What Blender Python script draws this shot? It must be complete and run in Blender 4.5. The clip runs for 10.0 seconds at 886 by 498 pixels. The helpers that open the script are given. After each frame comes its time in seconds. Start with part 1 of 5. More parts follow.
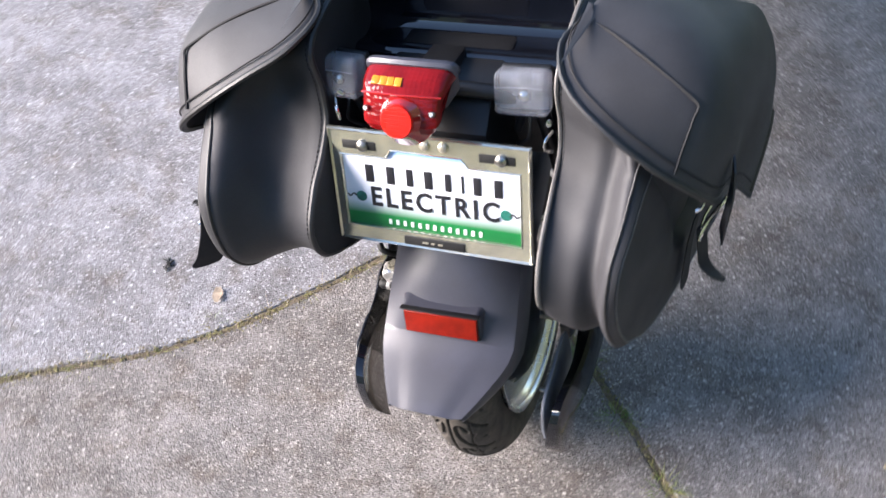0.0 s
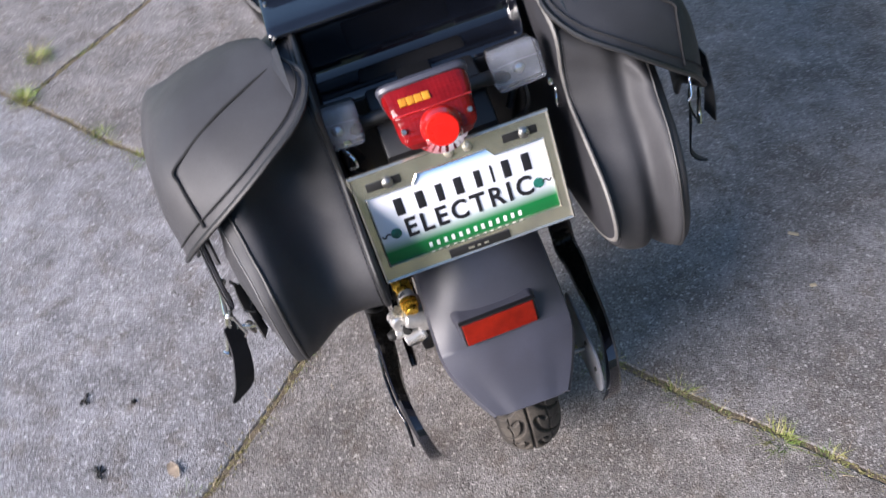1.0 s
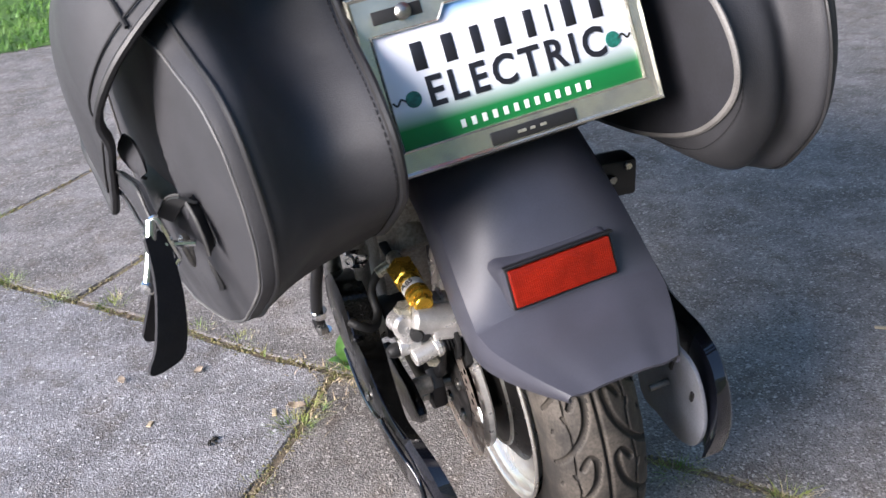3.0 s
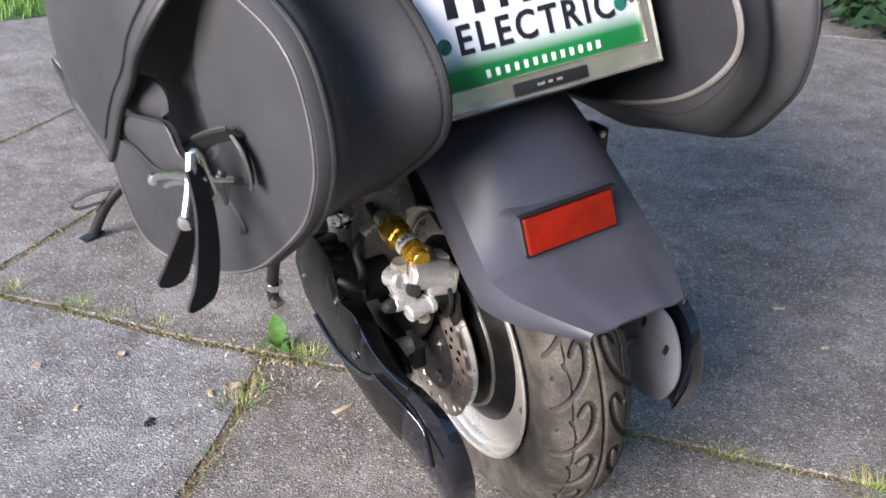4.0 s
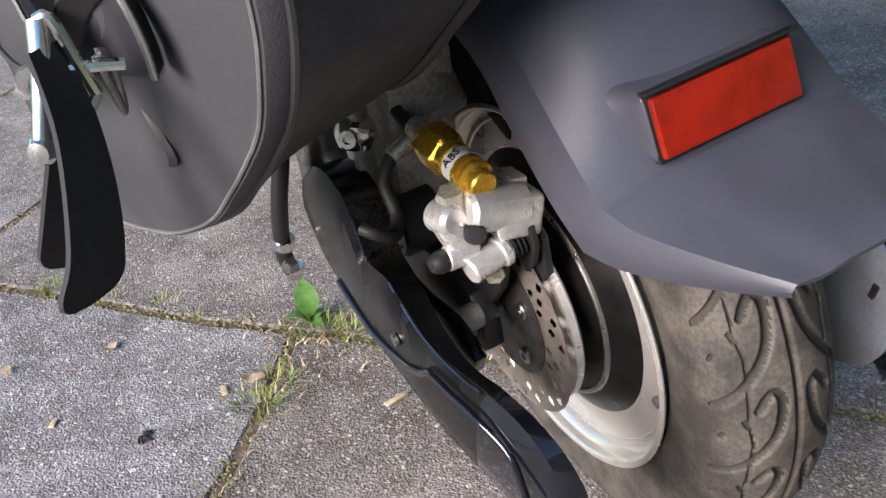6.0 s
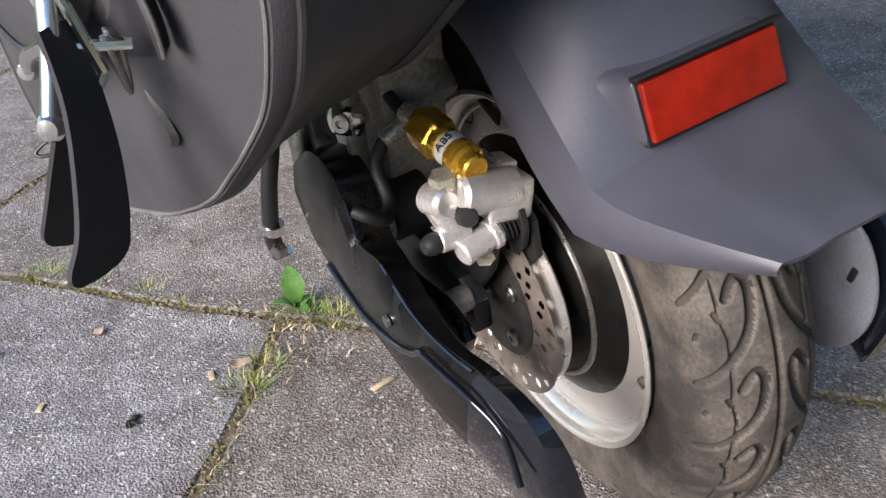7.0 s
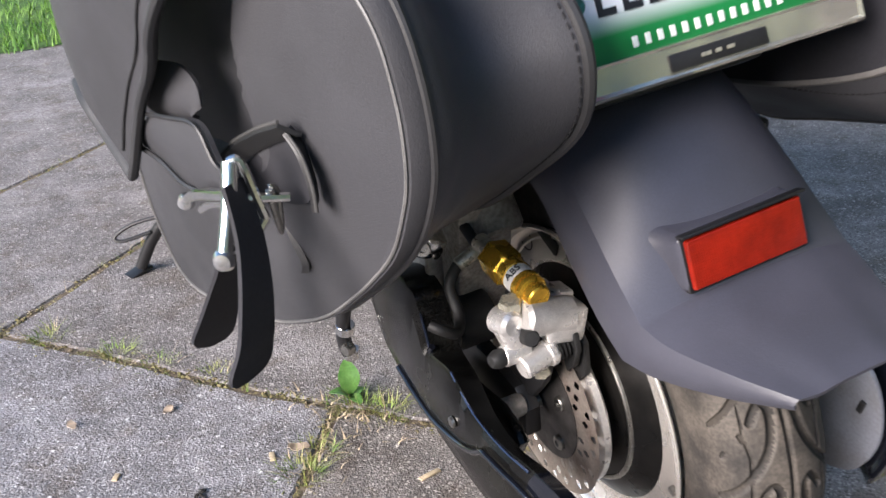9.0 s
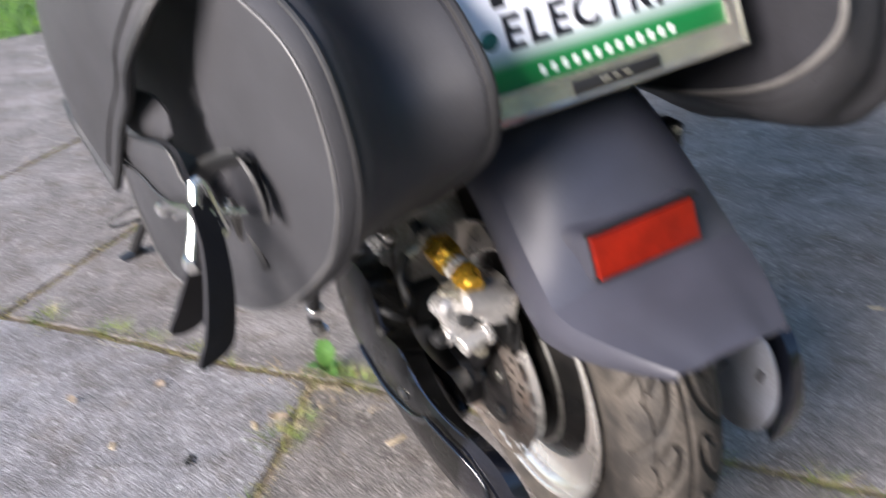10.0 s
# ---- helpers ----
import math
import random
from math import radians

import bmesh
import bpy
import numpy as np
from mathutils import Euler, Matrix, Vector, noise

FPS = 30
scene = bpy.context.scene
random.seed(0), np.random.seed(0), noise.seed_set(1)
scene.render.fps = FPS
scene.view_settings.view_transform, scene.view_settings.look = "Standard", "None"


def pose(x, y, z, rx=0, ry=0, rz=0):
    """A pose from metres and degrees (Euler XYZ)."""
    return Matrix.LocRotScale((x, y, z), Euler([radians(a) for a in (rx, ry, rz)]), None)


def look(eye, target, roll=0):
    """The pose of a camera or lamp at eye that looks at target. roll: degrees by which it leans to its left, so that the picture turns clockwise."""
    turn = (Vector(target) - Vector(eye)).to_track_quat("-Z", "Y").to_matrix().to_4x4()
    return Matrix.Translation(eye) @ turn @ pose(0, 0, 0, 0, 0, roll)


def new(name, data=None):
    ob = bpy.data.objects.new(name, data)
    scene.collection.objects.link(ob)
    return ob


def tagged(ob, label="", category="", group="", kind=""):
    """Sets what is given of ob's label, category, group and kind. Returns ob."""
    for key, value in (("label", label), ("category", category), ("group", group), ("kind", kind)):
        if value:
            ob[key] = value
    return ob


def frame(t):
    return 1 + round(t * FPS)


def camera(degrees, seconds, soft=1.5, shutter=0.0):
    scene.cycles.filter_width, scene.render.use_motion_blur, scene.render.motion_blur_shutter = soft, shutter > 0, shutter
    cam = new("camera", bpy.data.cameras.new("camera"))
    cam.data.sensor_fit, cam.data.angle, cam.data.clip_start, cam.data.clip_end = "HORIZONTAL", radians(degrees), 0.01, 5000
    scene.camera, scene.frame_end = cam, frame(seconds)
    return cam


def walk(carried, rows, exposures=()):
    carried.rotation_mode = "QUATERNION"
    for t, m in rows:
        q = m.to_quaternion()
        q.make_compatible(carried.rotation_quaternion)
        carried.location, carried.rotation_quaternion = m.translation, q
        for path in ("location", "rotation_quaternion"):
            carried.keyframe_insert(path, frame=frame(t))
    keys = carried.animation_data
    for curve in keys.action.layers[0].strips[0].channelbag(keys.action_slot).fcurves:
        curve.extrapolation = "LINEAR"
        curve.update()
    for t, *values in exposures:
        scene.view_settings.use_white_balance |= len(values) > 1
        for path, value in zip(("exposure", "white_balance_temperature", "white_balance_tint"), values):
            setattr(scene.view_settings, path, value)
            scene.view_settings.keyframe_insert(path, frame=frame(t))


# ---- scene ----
cam = camera(48.0, 10.0, shutter=0.35)
PATH = [
    (0, (0.405, 0.436, 1.826), (-0.102, 1.533, 0.232), -7.5),
    (0.5, (0.11, 0.325, 1.794), (-0.056, 1.498, 0.182), -10.2),
    (1, (-0.197, 0.281, 1.806), (0.021, 1.569, 0.291), -8.2),
    (1.5, (-0.335, 0.254, 1.827), (0.086, 1.55, 0.363), -7.2),
    (2, (-0.331, 0.374, 1.609), (0.102, 1.695, 0.171), -8.3),
    (2.5, (-0.369, 0.447, 1.179), (0.276, 1.948, 0.025), -3.0),
    (2.7, (-0.301, 0.36, 1.082), (0.129, 2.047, 0.096), -5.7),
    (3.8, (-0.612, 0.332, 1.009), (0.249, 1.921, 0.152), 0.3),
    (4, (-0.581, 0.371, 0.984), (0.277, 1.944, 0.096), 0.9),
    (4.5, (-0.474, 0.563, 0.896), (0.323, 2.139, -0.043), -1.7),
    (5, (-0.409, 0.688, 0.802), (0.321, 2.275, -0.172), -4.3),
    (5.5, (-0.392, 0.719, 0.772), (0.323, 2.303, -0.218), -5.8),
    (5.7, (-0.396, 0.718, 0.774), (0.31, 2.308, -0.213), -6.3),
    (7, (-0.421, 0.704, 0.776), (0.325, 2.265, -0.228), -5.4),
    (7.5, (-0.439, 0.744, 0.756), (0.351, 2.286, -0.243), -3.7),
    (8, (-0.433, 0.788, 0.734), (0.394, 2.312, -0.263), -4.7),
    (8.5, (-0.439, 0.758, 0.768), (0.321, 2.327, -0.213), -4.7),
    (9, (-0.505, 0.627, 0.869), (0.25, 2.273, 0.02), -2.4),
    (9.5, (-0.547, 0.494, 0.937), (0.229, 2.106, 0.042), -4.2),
    (9.9, (-0.522, 0.48, 0.928), (0.287, 2.064, 0.013), -2.4),
    (10, (-0.5, 0.503, 0.95), (0.242, 2.124, 0.042), -3.1),
]
walk(cam, [(t, look(eye, target, roll)) for t, eye, target, roll in PATH], ((0.0, 2.30, 6080.0, 16.0), (0.5, 1.96, 6080.0, 16.0), (1.0, 1.70, 5880.0, 16.0), (2.5, 1.82, 5880.0, 15.0), (5.5, 1.69, 6020.0, 14.0), (8.0, 1.58, 6080.0, 15.0), (9.5, 1.84, 6000.0, 15.0), (10.0, 1.82, 6000.0, 15.0)))

# ---- light ----
world = bpy.data.worlds.new("world")
scene.world = world
world.use_nodes = True
wn = world.node_tree
sky = wn.nodes.new("ShaderNodeTexSky")
sky.sky_type, sky.sun_disc = "NISHITA", False
SUN_AZ, SUN_EL = 250.0, 18.0          # compass degrees from +y towards +x
sky.sun_elevation, sky.sun_rotation = radians(SUN_EL), radians(SUN_AZ)
sky.air_density, sky.dust_density, sky.ozone_density = 1.2, 0.3, 2.0
wn.links.new(sky.outputs[0], wn.nodes["Background"].inputs[0])
wn.nodes["Background"].inputs[1].default_value = 0.085
sun_dir = Vector((math.sin(radians(SUN_AZ)) * math.cos(radians(SUN_EL)), math.cos(radians(SUN_AZ)) * math.cos(radians(SUN_EL)), math.sin(radians(SUN_EL))))
sun = new("sun", bpy.data.lights.new("sun", "SUN"))
sun.data.energy, sun.data.angle, sun.data.color = 5.0, radians(46), (1.0, 0.88, 0.755)
sun.matrix_world = look(sun_dir * 20, (0, 0, 0))


# ---- materials ----
def material(name, color=(0.5, 0.5, 0.5), rough=0.5, metal=0.0, vary=0.0, vscale=20.0, grain=0.0, gscale=300.0, bump=0.0, coat=0.0, spec=0.5, color2=None, rvary=0.0):
    """A principled material with colour variation at a large scale, grain at a small one, bump and roughness variation."""
    m = bpy.data.materials.new(name)
    m.use_nodes = True
    nt = m.node_tree
    b = nt.nodes["Principled BSDF"]
    b.inputs["Roughness"].default_value, b.inputs["Metallic"].default_value = rough, metal
    b.inputs["Coat Weight"].default_value, b.inputs["Specular IOR Level"].default_value = coat, spec
    b.inputs["Coat Roughness"].default_value = 0.04
    b.inputs["Base Color"].default_value = (*color, 1)
    tc = nt.nodes.new("ShaderNodeTexCoord")
    if vary or grain:
        big = nt.nodes.new("ShaderNodeTexNoise")
        big.inputs["Scale"].default_value, big.inputs["Detail"].default_value = vscale, 5
        small = nt.nodes.new("ShaderNodeTexNoise")
        small.inputs["Scale"].default_value, small.inputs["Detail"].default_value = gscale, 3
        for n in (big, small):
            nt.links.new(tc.outputs["Object"], n.inputs["Vector"])
        mix = nt.nodes.new("ShaderNodeMix")
        mix.data_type = "RGBA"
        second = color2 or [c * (1 - vary) for c in color]
        mix.inputs[6].default_value, mix.inputs[7].default_value = (*color, 1), (*second, 1)
        ramp = nt.nodes.new("ShaderNodeMapRange")
        ramp.inputs[1].default_value, ramp.inputs[2].default_value = 0.38, 0.66
        nt.links.new(big.outputs[0], ramp.inputs[0])
        nt.links.new(ramp.outputs[0], mix.inputs[0])
        mul = nt.nodes.new("ShaderNodeMix")
        mul.data_type, mul.blend_type = "RGBA", "MULTIPLY"
        mul.inputs[0].default_value = 1.0
        gr = nt.nodes.new("ShaderNodeMapRange")
        gr.inputs[1].default_value, gr.inputs[2].default_value = 0.3, 0.7
        gr.inputs[3].default_value, gr.inputs[4].default_value = 1 - grain, 1 + grain
        nt.links.new(small.outputs[0], gr.inputs[0])
        nt.links.new(mix.outputs[2], mul.inputs[6])
        nt.links.new(gr.outputs[0], mul.inputs[7])
        nt.links.new(mul.outputs[2], b.inputs["Base Color"])
        if rvary:
            rr = nt.nodes.new("ShaderNodeMapRange")
            rr.inputs[1].default_value, rr.inputs[2].default_value = 0.35, 0.65
            rr.inputs[3].default_value, rr.inputs[4].default_value = max(rough - rvary, 0.02), min(rough + rvary, 1)
            nt.links.new(big.outputs[0], rr.inputs[0])
            nt.links.new(rr.outputs[0], b.inputs["Roughness"])
    if bump:
        bn = nt.nodes.new("ShaderNodeBump")
        tex = nt.nodes.new("ShaderNodeTexNoise")
        tex.inputs["Scale"].default_value, tex.inputs["Detail"].default_value = gscale, 4
        nt.links.new(tc.outputs["Object"], tex.inputs["Vector"])
        nt.links.new(tex.outputs[0], bn.inputs["Height"])
        bn.inputs["Strength"].default_value, bn.inputs["Distance"].default_value = bump, 0.001
        nt.links.new(bn.outputs[0], b.inputs["Normal"])
    return m


FENDER = material("grey_plastic", (0.056, 0.057, 0.074), 0.42, vary=0.25, vscale=9, grain=0.06, gscale=500, bump=0.12, rvary=0.06)
GLOSS = material("black_gloss", (0.006, 0.007, 0.011), 0.07, coat=0.6, vary=0.3, grain=0.05, rvary=0.03)
DUSTY = material("dusty_black_plastic", (0.004, 0.004, 0.004), 0.22, spec=0.2, vary=0.3, vscale=14, grain=0.6, gscale=420, color2=(0.009, 0.009, 0.008), coat=0.0, rvary=0.06)
GLINT = material("edge_glint_metal", (0.055, 0.068, 0.12), 0.12, 0.9, vary=0.2, vscale=20, grain=0.05, rvary=0.03)
GREYMETAL = material("dull_grey_metal", (0.34, 0.32, 0.29), 0.4, 0.4, vary=0.4, vscale=40, grain=0.2, rvary=0.1)
BLACK = material("black_plastic", (0.010, 0.010, 0.011), 0.45, vary=0.3, grain=0.15, bump=0.1)
LEATHER = material("leatherette", (0.042, 0.042, 0.046), 0.58, spec=0.32, vary=0.3, vscale=7, grain=0.14, gscale=700, bump=0.35, rvary=0.07)
FABRIC = material("back_lining", (0.012, 0.012, 0.016), 0.8, vary=0.3, grain=0.2)
PIPING = material("grey_piping", (0.145, 0.138, 0.13), 0.6, vary=0.3, grain=0.2, gscale=500)
HEM = material("pale_hem", (0.052, 0.051, 0.049), 0.65, vary=0.3, grain=0.2, gscale=500)
EDGING = material("dark_edging", (0.022, 0.022, 0.023), 0.5, vary=0.3, grain=0.2, gscale=500, bump=0.2)
SEAM = material("grey_seam", (0.125, 0.123, 0.12), 0.5, vary=0.3, grain=0.2, gscale=500)
THREAD = material("thread", (0.008, 0.008, 0.009), 0.8)
# the uneven tone paints in the chrome's mottled reflections
PLATED = material("plating_with_reflections", (0.70, 0.68, 0.58), 0.17, 0.82, vary=0.3, vscale=28, grain=0.06, rvary=0.10)
CHROME = material("chrome", (0.82, 0.82, 0.80), 0.09, 1.0, vary=0.12, vscale=30, grain=0.04, rvary=0.05)
BUCKLE = material("polished_buckle", (0.88, 0.88, 0.86), 0.15, 1.0, vary=0.15, vscale=60, grain=0.04, rvary=0.08)
STEEL = material("worn_steel", (0.42, 0.41, 0.38), 0.35, 1.0, vary=0.4, vscale=60, grain=0.15, rvary=0.12)
ALU = material("cast_aluminium", (0.76, 0.735, 0.705), 0.34, 0.62, vary=0.25, vscale=45, grain=0.1, gscale=600, bump=0.2, rvary=0.1)
ROTOR = material("brake_disc", (0.52, 0.47, 0.42), 0.42, 0.55, vary=0.45, vscale=35, grain=0.2, color2=(0.36, 0.30, 0.255), rvary=0.12)
RIM = material("silver_rim_paint", (0.72, 0.695, 0.65), 0.26, 0.74, vary=0.2, vscale=8, grain=0.03, color2=(0.64, 0.605, 0.555), coat=0.2, rvary=0.04)
HUB = material("hub_black_paint", (0.004, 0.004, 0.004), 0.36, spec=0.18, vary=0.4, vscale=16, grain=0.25, color2=(0.010, 0.009, 0.008), rvary=0.1)
HUBGREY = material("dusty_grey_paint", (0.045, 0.042, 0.040), 0.45, 0.3, vary=0.4, vscale=50, grain=0.2, rvary=0.1)
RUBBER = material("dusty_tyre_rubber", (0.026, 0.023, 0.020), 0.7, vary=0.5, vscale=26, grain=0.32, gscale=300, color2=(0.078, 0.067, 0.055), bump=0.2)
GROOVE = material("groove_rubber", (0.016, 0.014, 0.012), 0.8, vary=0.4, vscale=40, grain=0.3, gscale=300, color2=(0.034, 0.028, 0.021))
SOFT = material("black_rubber", (0.012, 0.012, 0.012), 0.6, vary=0.3, grain=0.2)
GOLD = material("gold_anodised", (0.85, 0.50, 0.05), 0.26, 0.8, vary=0.25, vscale=60, grain=0.06, rvary=0.08)
BRASS = material("plated_bolt", (0.62, 0.58, 0.46), 0.32, 0.6, vary=0.4, vscale=90, grain=0.15, rvary=0.1)
CREAM = material("dusty_inner_plastic", (0.66, 0.64, 0.60), 0.5, vary=0.35, vscale=25, grain=0.15, color2=(0.42, 0.39, 0.35))
LINER = material("pale_inner_plastic", (0.20, 0.21, 0.245), 0.5, vary=0.25, vscale=22, grain=0.12, color2=(0.16, 0.16, 0.175))
INNERDUST = material("dusty_inner_mudguard", (0.42, 0.39, 0.345), 0.8, vary=0.4, vscale=14, grain=0.3, gscale=250, color2=(0.27, 0.245, 0.21), bump=0.3)
TRIMMETAL = material("champagne_metal", (0.42, 0.385, 0.315), 0.32, 0.5, vary=0.3, vscale=25, grain=0.1, rvary=0.1)
WHITE = material("label_white", (0.75, 0.74, 0.70), 0.5, vary=0.1, grain=0.05)
INK = material("black_print", (0.012, 0.012, 0.016), 0.4)
WPRINT = material("white_print", (0.78, 0.82, 0.78), 0.4)
TEAL = material("teal_print", (0.02, 0.16, 0.12), 0.4, vary=0.5, vscale=200, grain=0.2)
SOIL = material("crack_soil", (0.17, 0.135, 0.095), 0.95, vary=0.5, vscale=40, grain=0.4, gscale=220, bump=1.0, color2=(0.11, 0.085, 0.055))
MOSS = material("dry_moss", (0.175, 0.160, 0.060), 0.9, vary=0.6, vscale=28, grain=0.4, gscale=300, color2=(0.14, 0.105, 0.065), bump=1.0)
GRASS = material("grass_blade", (0.13, 0.22, 0.035), 0.55, vary=0.6, vscale=22, grain=0.2, color2=(0.27, 0.26, 0.07))
LAWN = material("lawn_blade", (0.075, 0.19, 0.02), 0.55, vary=0.5, vscale=5, grain=0.2, color2=(0.13, 0.24, 0.03))
LEAF = material("weed_leaf", (0.06, 0.15, 0.03), 0.45, vary=0.4, vscale=70, grain=0.15, gscale=300, color2=(0.10, 0.21, 0.05), bump=0.4)
IVY = material("ivy_leaf", (0.014, 0.036, 0.014), 0.45, vary=0.5, vscale=12, grain=0.2, color2=(0.028, 0.065, 0.022))
STRAW = material("dry_straw", (0.50, 0.40, 0.26), 0.7, vary=0.4, vscale=60, grain=0.2)
DRYLEAF = material("dry_leaf", (0.45, 0.35, 0.25), 0.7, vary=0.5, vscale=80, grain=0.2)
SPECK = material("dark_debris", (0.02, 0.018, 0.015), 0.9, vary=0.4, grain=0.3)


def lens_material(name, color, rough, cells, trans=0.0):
    """Moulded lens plastic with a fine prismatic grid of cells a metre."""
    m = material(name, color, rough, coat=0.05, spec=0.3, vary=0.3, vscale=45, grain=0.05, rvary=0.04)
    nt = m.node_tree
    b = nt.nodes["Principled BSDF"]
    b.inputs["Transmission Weight"].default_value = trans
    b.inputs["IOR"].default_value = 1.45
    tc = nt.nodes.new("ShaderNodeTexCoord")
    v = nt.nodes.new("ShaderNodeTexVoronoi")
    v.inputs["Scale"].default_value, v.inputs["Randomness"].default_value = cells, 0.0
    bn = nt.nodes.new("ShaderNodeBump")
    bn.inputs["Strength"].default_value, bn.inputs["Distance"].default_value = 0.5, 0.001
    nt.links.new(tc.outputs["Object"], v.inputs["Vector"])
    nt.links.new(v.outputs["Distance"], bn.inputs["Height"])
    nt.links.new(bn.outputs[0], b.inputs["Normal"])
    return m


RED = lens_material("red_reflector", (0.24, 0.012, 0.004), 0.22, 400)
REDLENS = lens_material("red_lens", (0.17, 0.005, 0.006), 0.10, 160)
REDBRIGHT = lens_material("bright_red_lens", (0.68, 0.012, 0.005), 0.30, 420)
REDCONE = material("red_cone", (0.34, 0.012, 0.010), 0.10, 0.0, vary=0.2, vscale=40, coat=0.8, spec=0.8)
AMBER = lens_material("amber_lens", (0.52, 0.22, 0.02), 0.15, 300)
CLEAR = lens_material("clear_lens", (0.78, 0.80, 0.86), 0.10, 180, 0.85)
REFLECT = material("dull_reflector", (0.30, 0.31, 0.34), 0.4, 0.3, vary=0.2, vscale=60, grain=0.1)


def slab_material():
    m = bpy.data.materials.new("worn_concrete")
    m.use_nodes = True
    nt = m.node_tree
    N, Lk = nt.nodes, nt.links
    b = N["Principled BSDF"]
    geo, info = N.new("ShaderNodeNewGeometry"), N.new("ShaderNodeObjectInfo")

    def noise_node(scale, detail, rough=0.6):
        n = N.new("ShaderNodeTexNoise")
        n.inputs["Scale"].default_value, n.inputs["Detail"].default_value, n.inputs["Roughness"].default_value = scale, detail, rough
        Lk.new(geo.outputs["Position"], n.inputs["Vector"])
        return n

    def rng(src, a, c, lo, hi):
        r = N.new("ShaderNodeMapRange")
        r.inputs[1].default_value, r.inputs[2].default_value, r.inputs[3].default_value, r.inputs[4].default_value = a, c, lo, hi
        Lk.new(src, r.inputs[0])
        return r.outputs[0]

    def mixc(kind, fac, a, c):
        x = N.new("ShaderNodeMix")
        x.data_type, x.blend_type = "RGBA", kind
        for slot, val in ((0, fac), (6, a), (7, c)):
            if isinstance(val, (int, float)):
                x.inputs[slot].default_value = val
            elif isinstance(val, tuple):
                x.inputs[slot].default_value = (*val, 1)
            else:
                Lk.new(val, x.inputs[slot])
        return x.outputs[2]

    blotch, mid, fine = noise_node(3.2, 8, 0.68), noise_node(14, 6), noise_node(300, 3)
    vor = N.new("ShaderNodeTexVoronoi")
    vor.inputs["Scale"].default_value = 290
    Lk.new(geo.outputs["Position"], vor.inputs["Vector"])
    vor2 = N.new("ShaderNodeTexVoronoi")
    vor2.inputs["Scale"].default_value = 330
    Lk.new(geo.outputs["Position"], vor2.inputs["Vector"])
    c = mixc("MIX", rng(blotch.outputs[0], 0.38, 0.62, 0, 1), (0.142, 0.134, 0.131), (0.230, 0.223, 0.226))
    c = mixc("MIX", rng(mid.outputs[0], 0.50, 0.68, 0, 0.7), c, (0.112, 0.092, 0.074))
    pale, chip = noise_node(24, 4, 0.7), noise_node(75, 2)
    c = mixc("MIX", rng(pale.outputs[0], 0.54, 0.68, 0, 0.7), c, (0.285, 0.278, 0.272))
    c = mixc("MIX", rng(chip.outputs[0], 0.66, 0.74, 0, 0.75), c, (0.46, 0.45, 0.43))
    sep = N.new("ShaderNodeSeparateColor")
    Lk.new(vor.outputs["Color"], sep.inputs[0])
    c = mixc("MULTIPLY", 1.0, c, rng(fine.outputs[0], 0.32, 0.68, 0.53, 1.47))
    cloud = noise_node(9, 5, 0.65)
    c = mixc("MULTIPLY", 1.0, c, rng(cloud.outputs[0], 0.35, 0.65, 0.78, 1.22))
    c = mixc("MIX", rng(sep.outputs[0], 0.84, 0.94, 0, 0.6), c, (0.50, 0.49, 0.48))
    c = mixc("MIX", rng(sep.outputs[1], 0.78, 0.93, 0, 0.7), c, (0.06, 0.052, 0.047))
    vor3, sep3 = N.new("ShaderNodeTexVoronoi"), N.new("ShaderNodeSeparateColor")
    vor3.inputs["Scale"].default_value = 62
    Lk.new(geo.outputs["Position"], vor3.inputs["Vector"])
    Lk.new(vor3.outputs["Color"], sep3.inputs[0])
    both = N.new("ShaderNodeMath")
    both.operation = "MULTIPLY"
    Lk.new(rng(vor3.outputs["Distance"], 0.14, 0.24, 0.85, 0), both.inputs[0])
    Lk.new(rng(sep3.outputs[0], 0.86, 0.90, 0, 1), both.inputs[1])
    c = mixc("MIX", both.outputs[0], c, (0.56, 0.55, 0.53))
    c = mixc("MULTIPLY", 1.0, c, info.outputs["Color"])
    Lk.new(c, b.inputs["Base Color"])
    b.inputs["Roughness"].default_value = 0.85
    bn, bn2 = N.new("ShaderNodeBump"), N.new("ShaderNodeBump")
    bn.inputs["Strength"].default_value, bn.inputs["Distance"].default_value = 0.7, 0.0024
    bn2.inputs["Strength"].default_value, bn2.inputs["Distance"].default_value = 0.5, 0.006
    Lk.new(vor2.outputs["Distance"], bn.inputs["Height"])
    Lk.new(mid.outputs[0], bn2.inputs["Height"])
    Lk.new(bn2.outputs[0], bn.inputs["Normal"])
    Lk.new(bn.outputs[0], b.inputs["Normal"])
    return m


CONCRETE = slab_material()


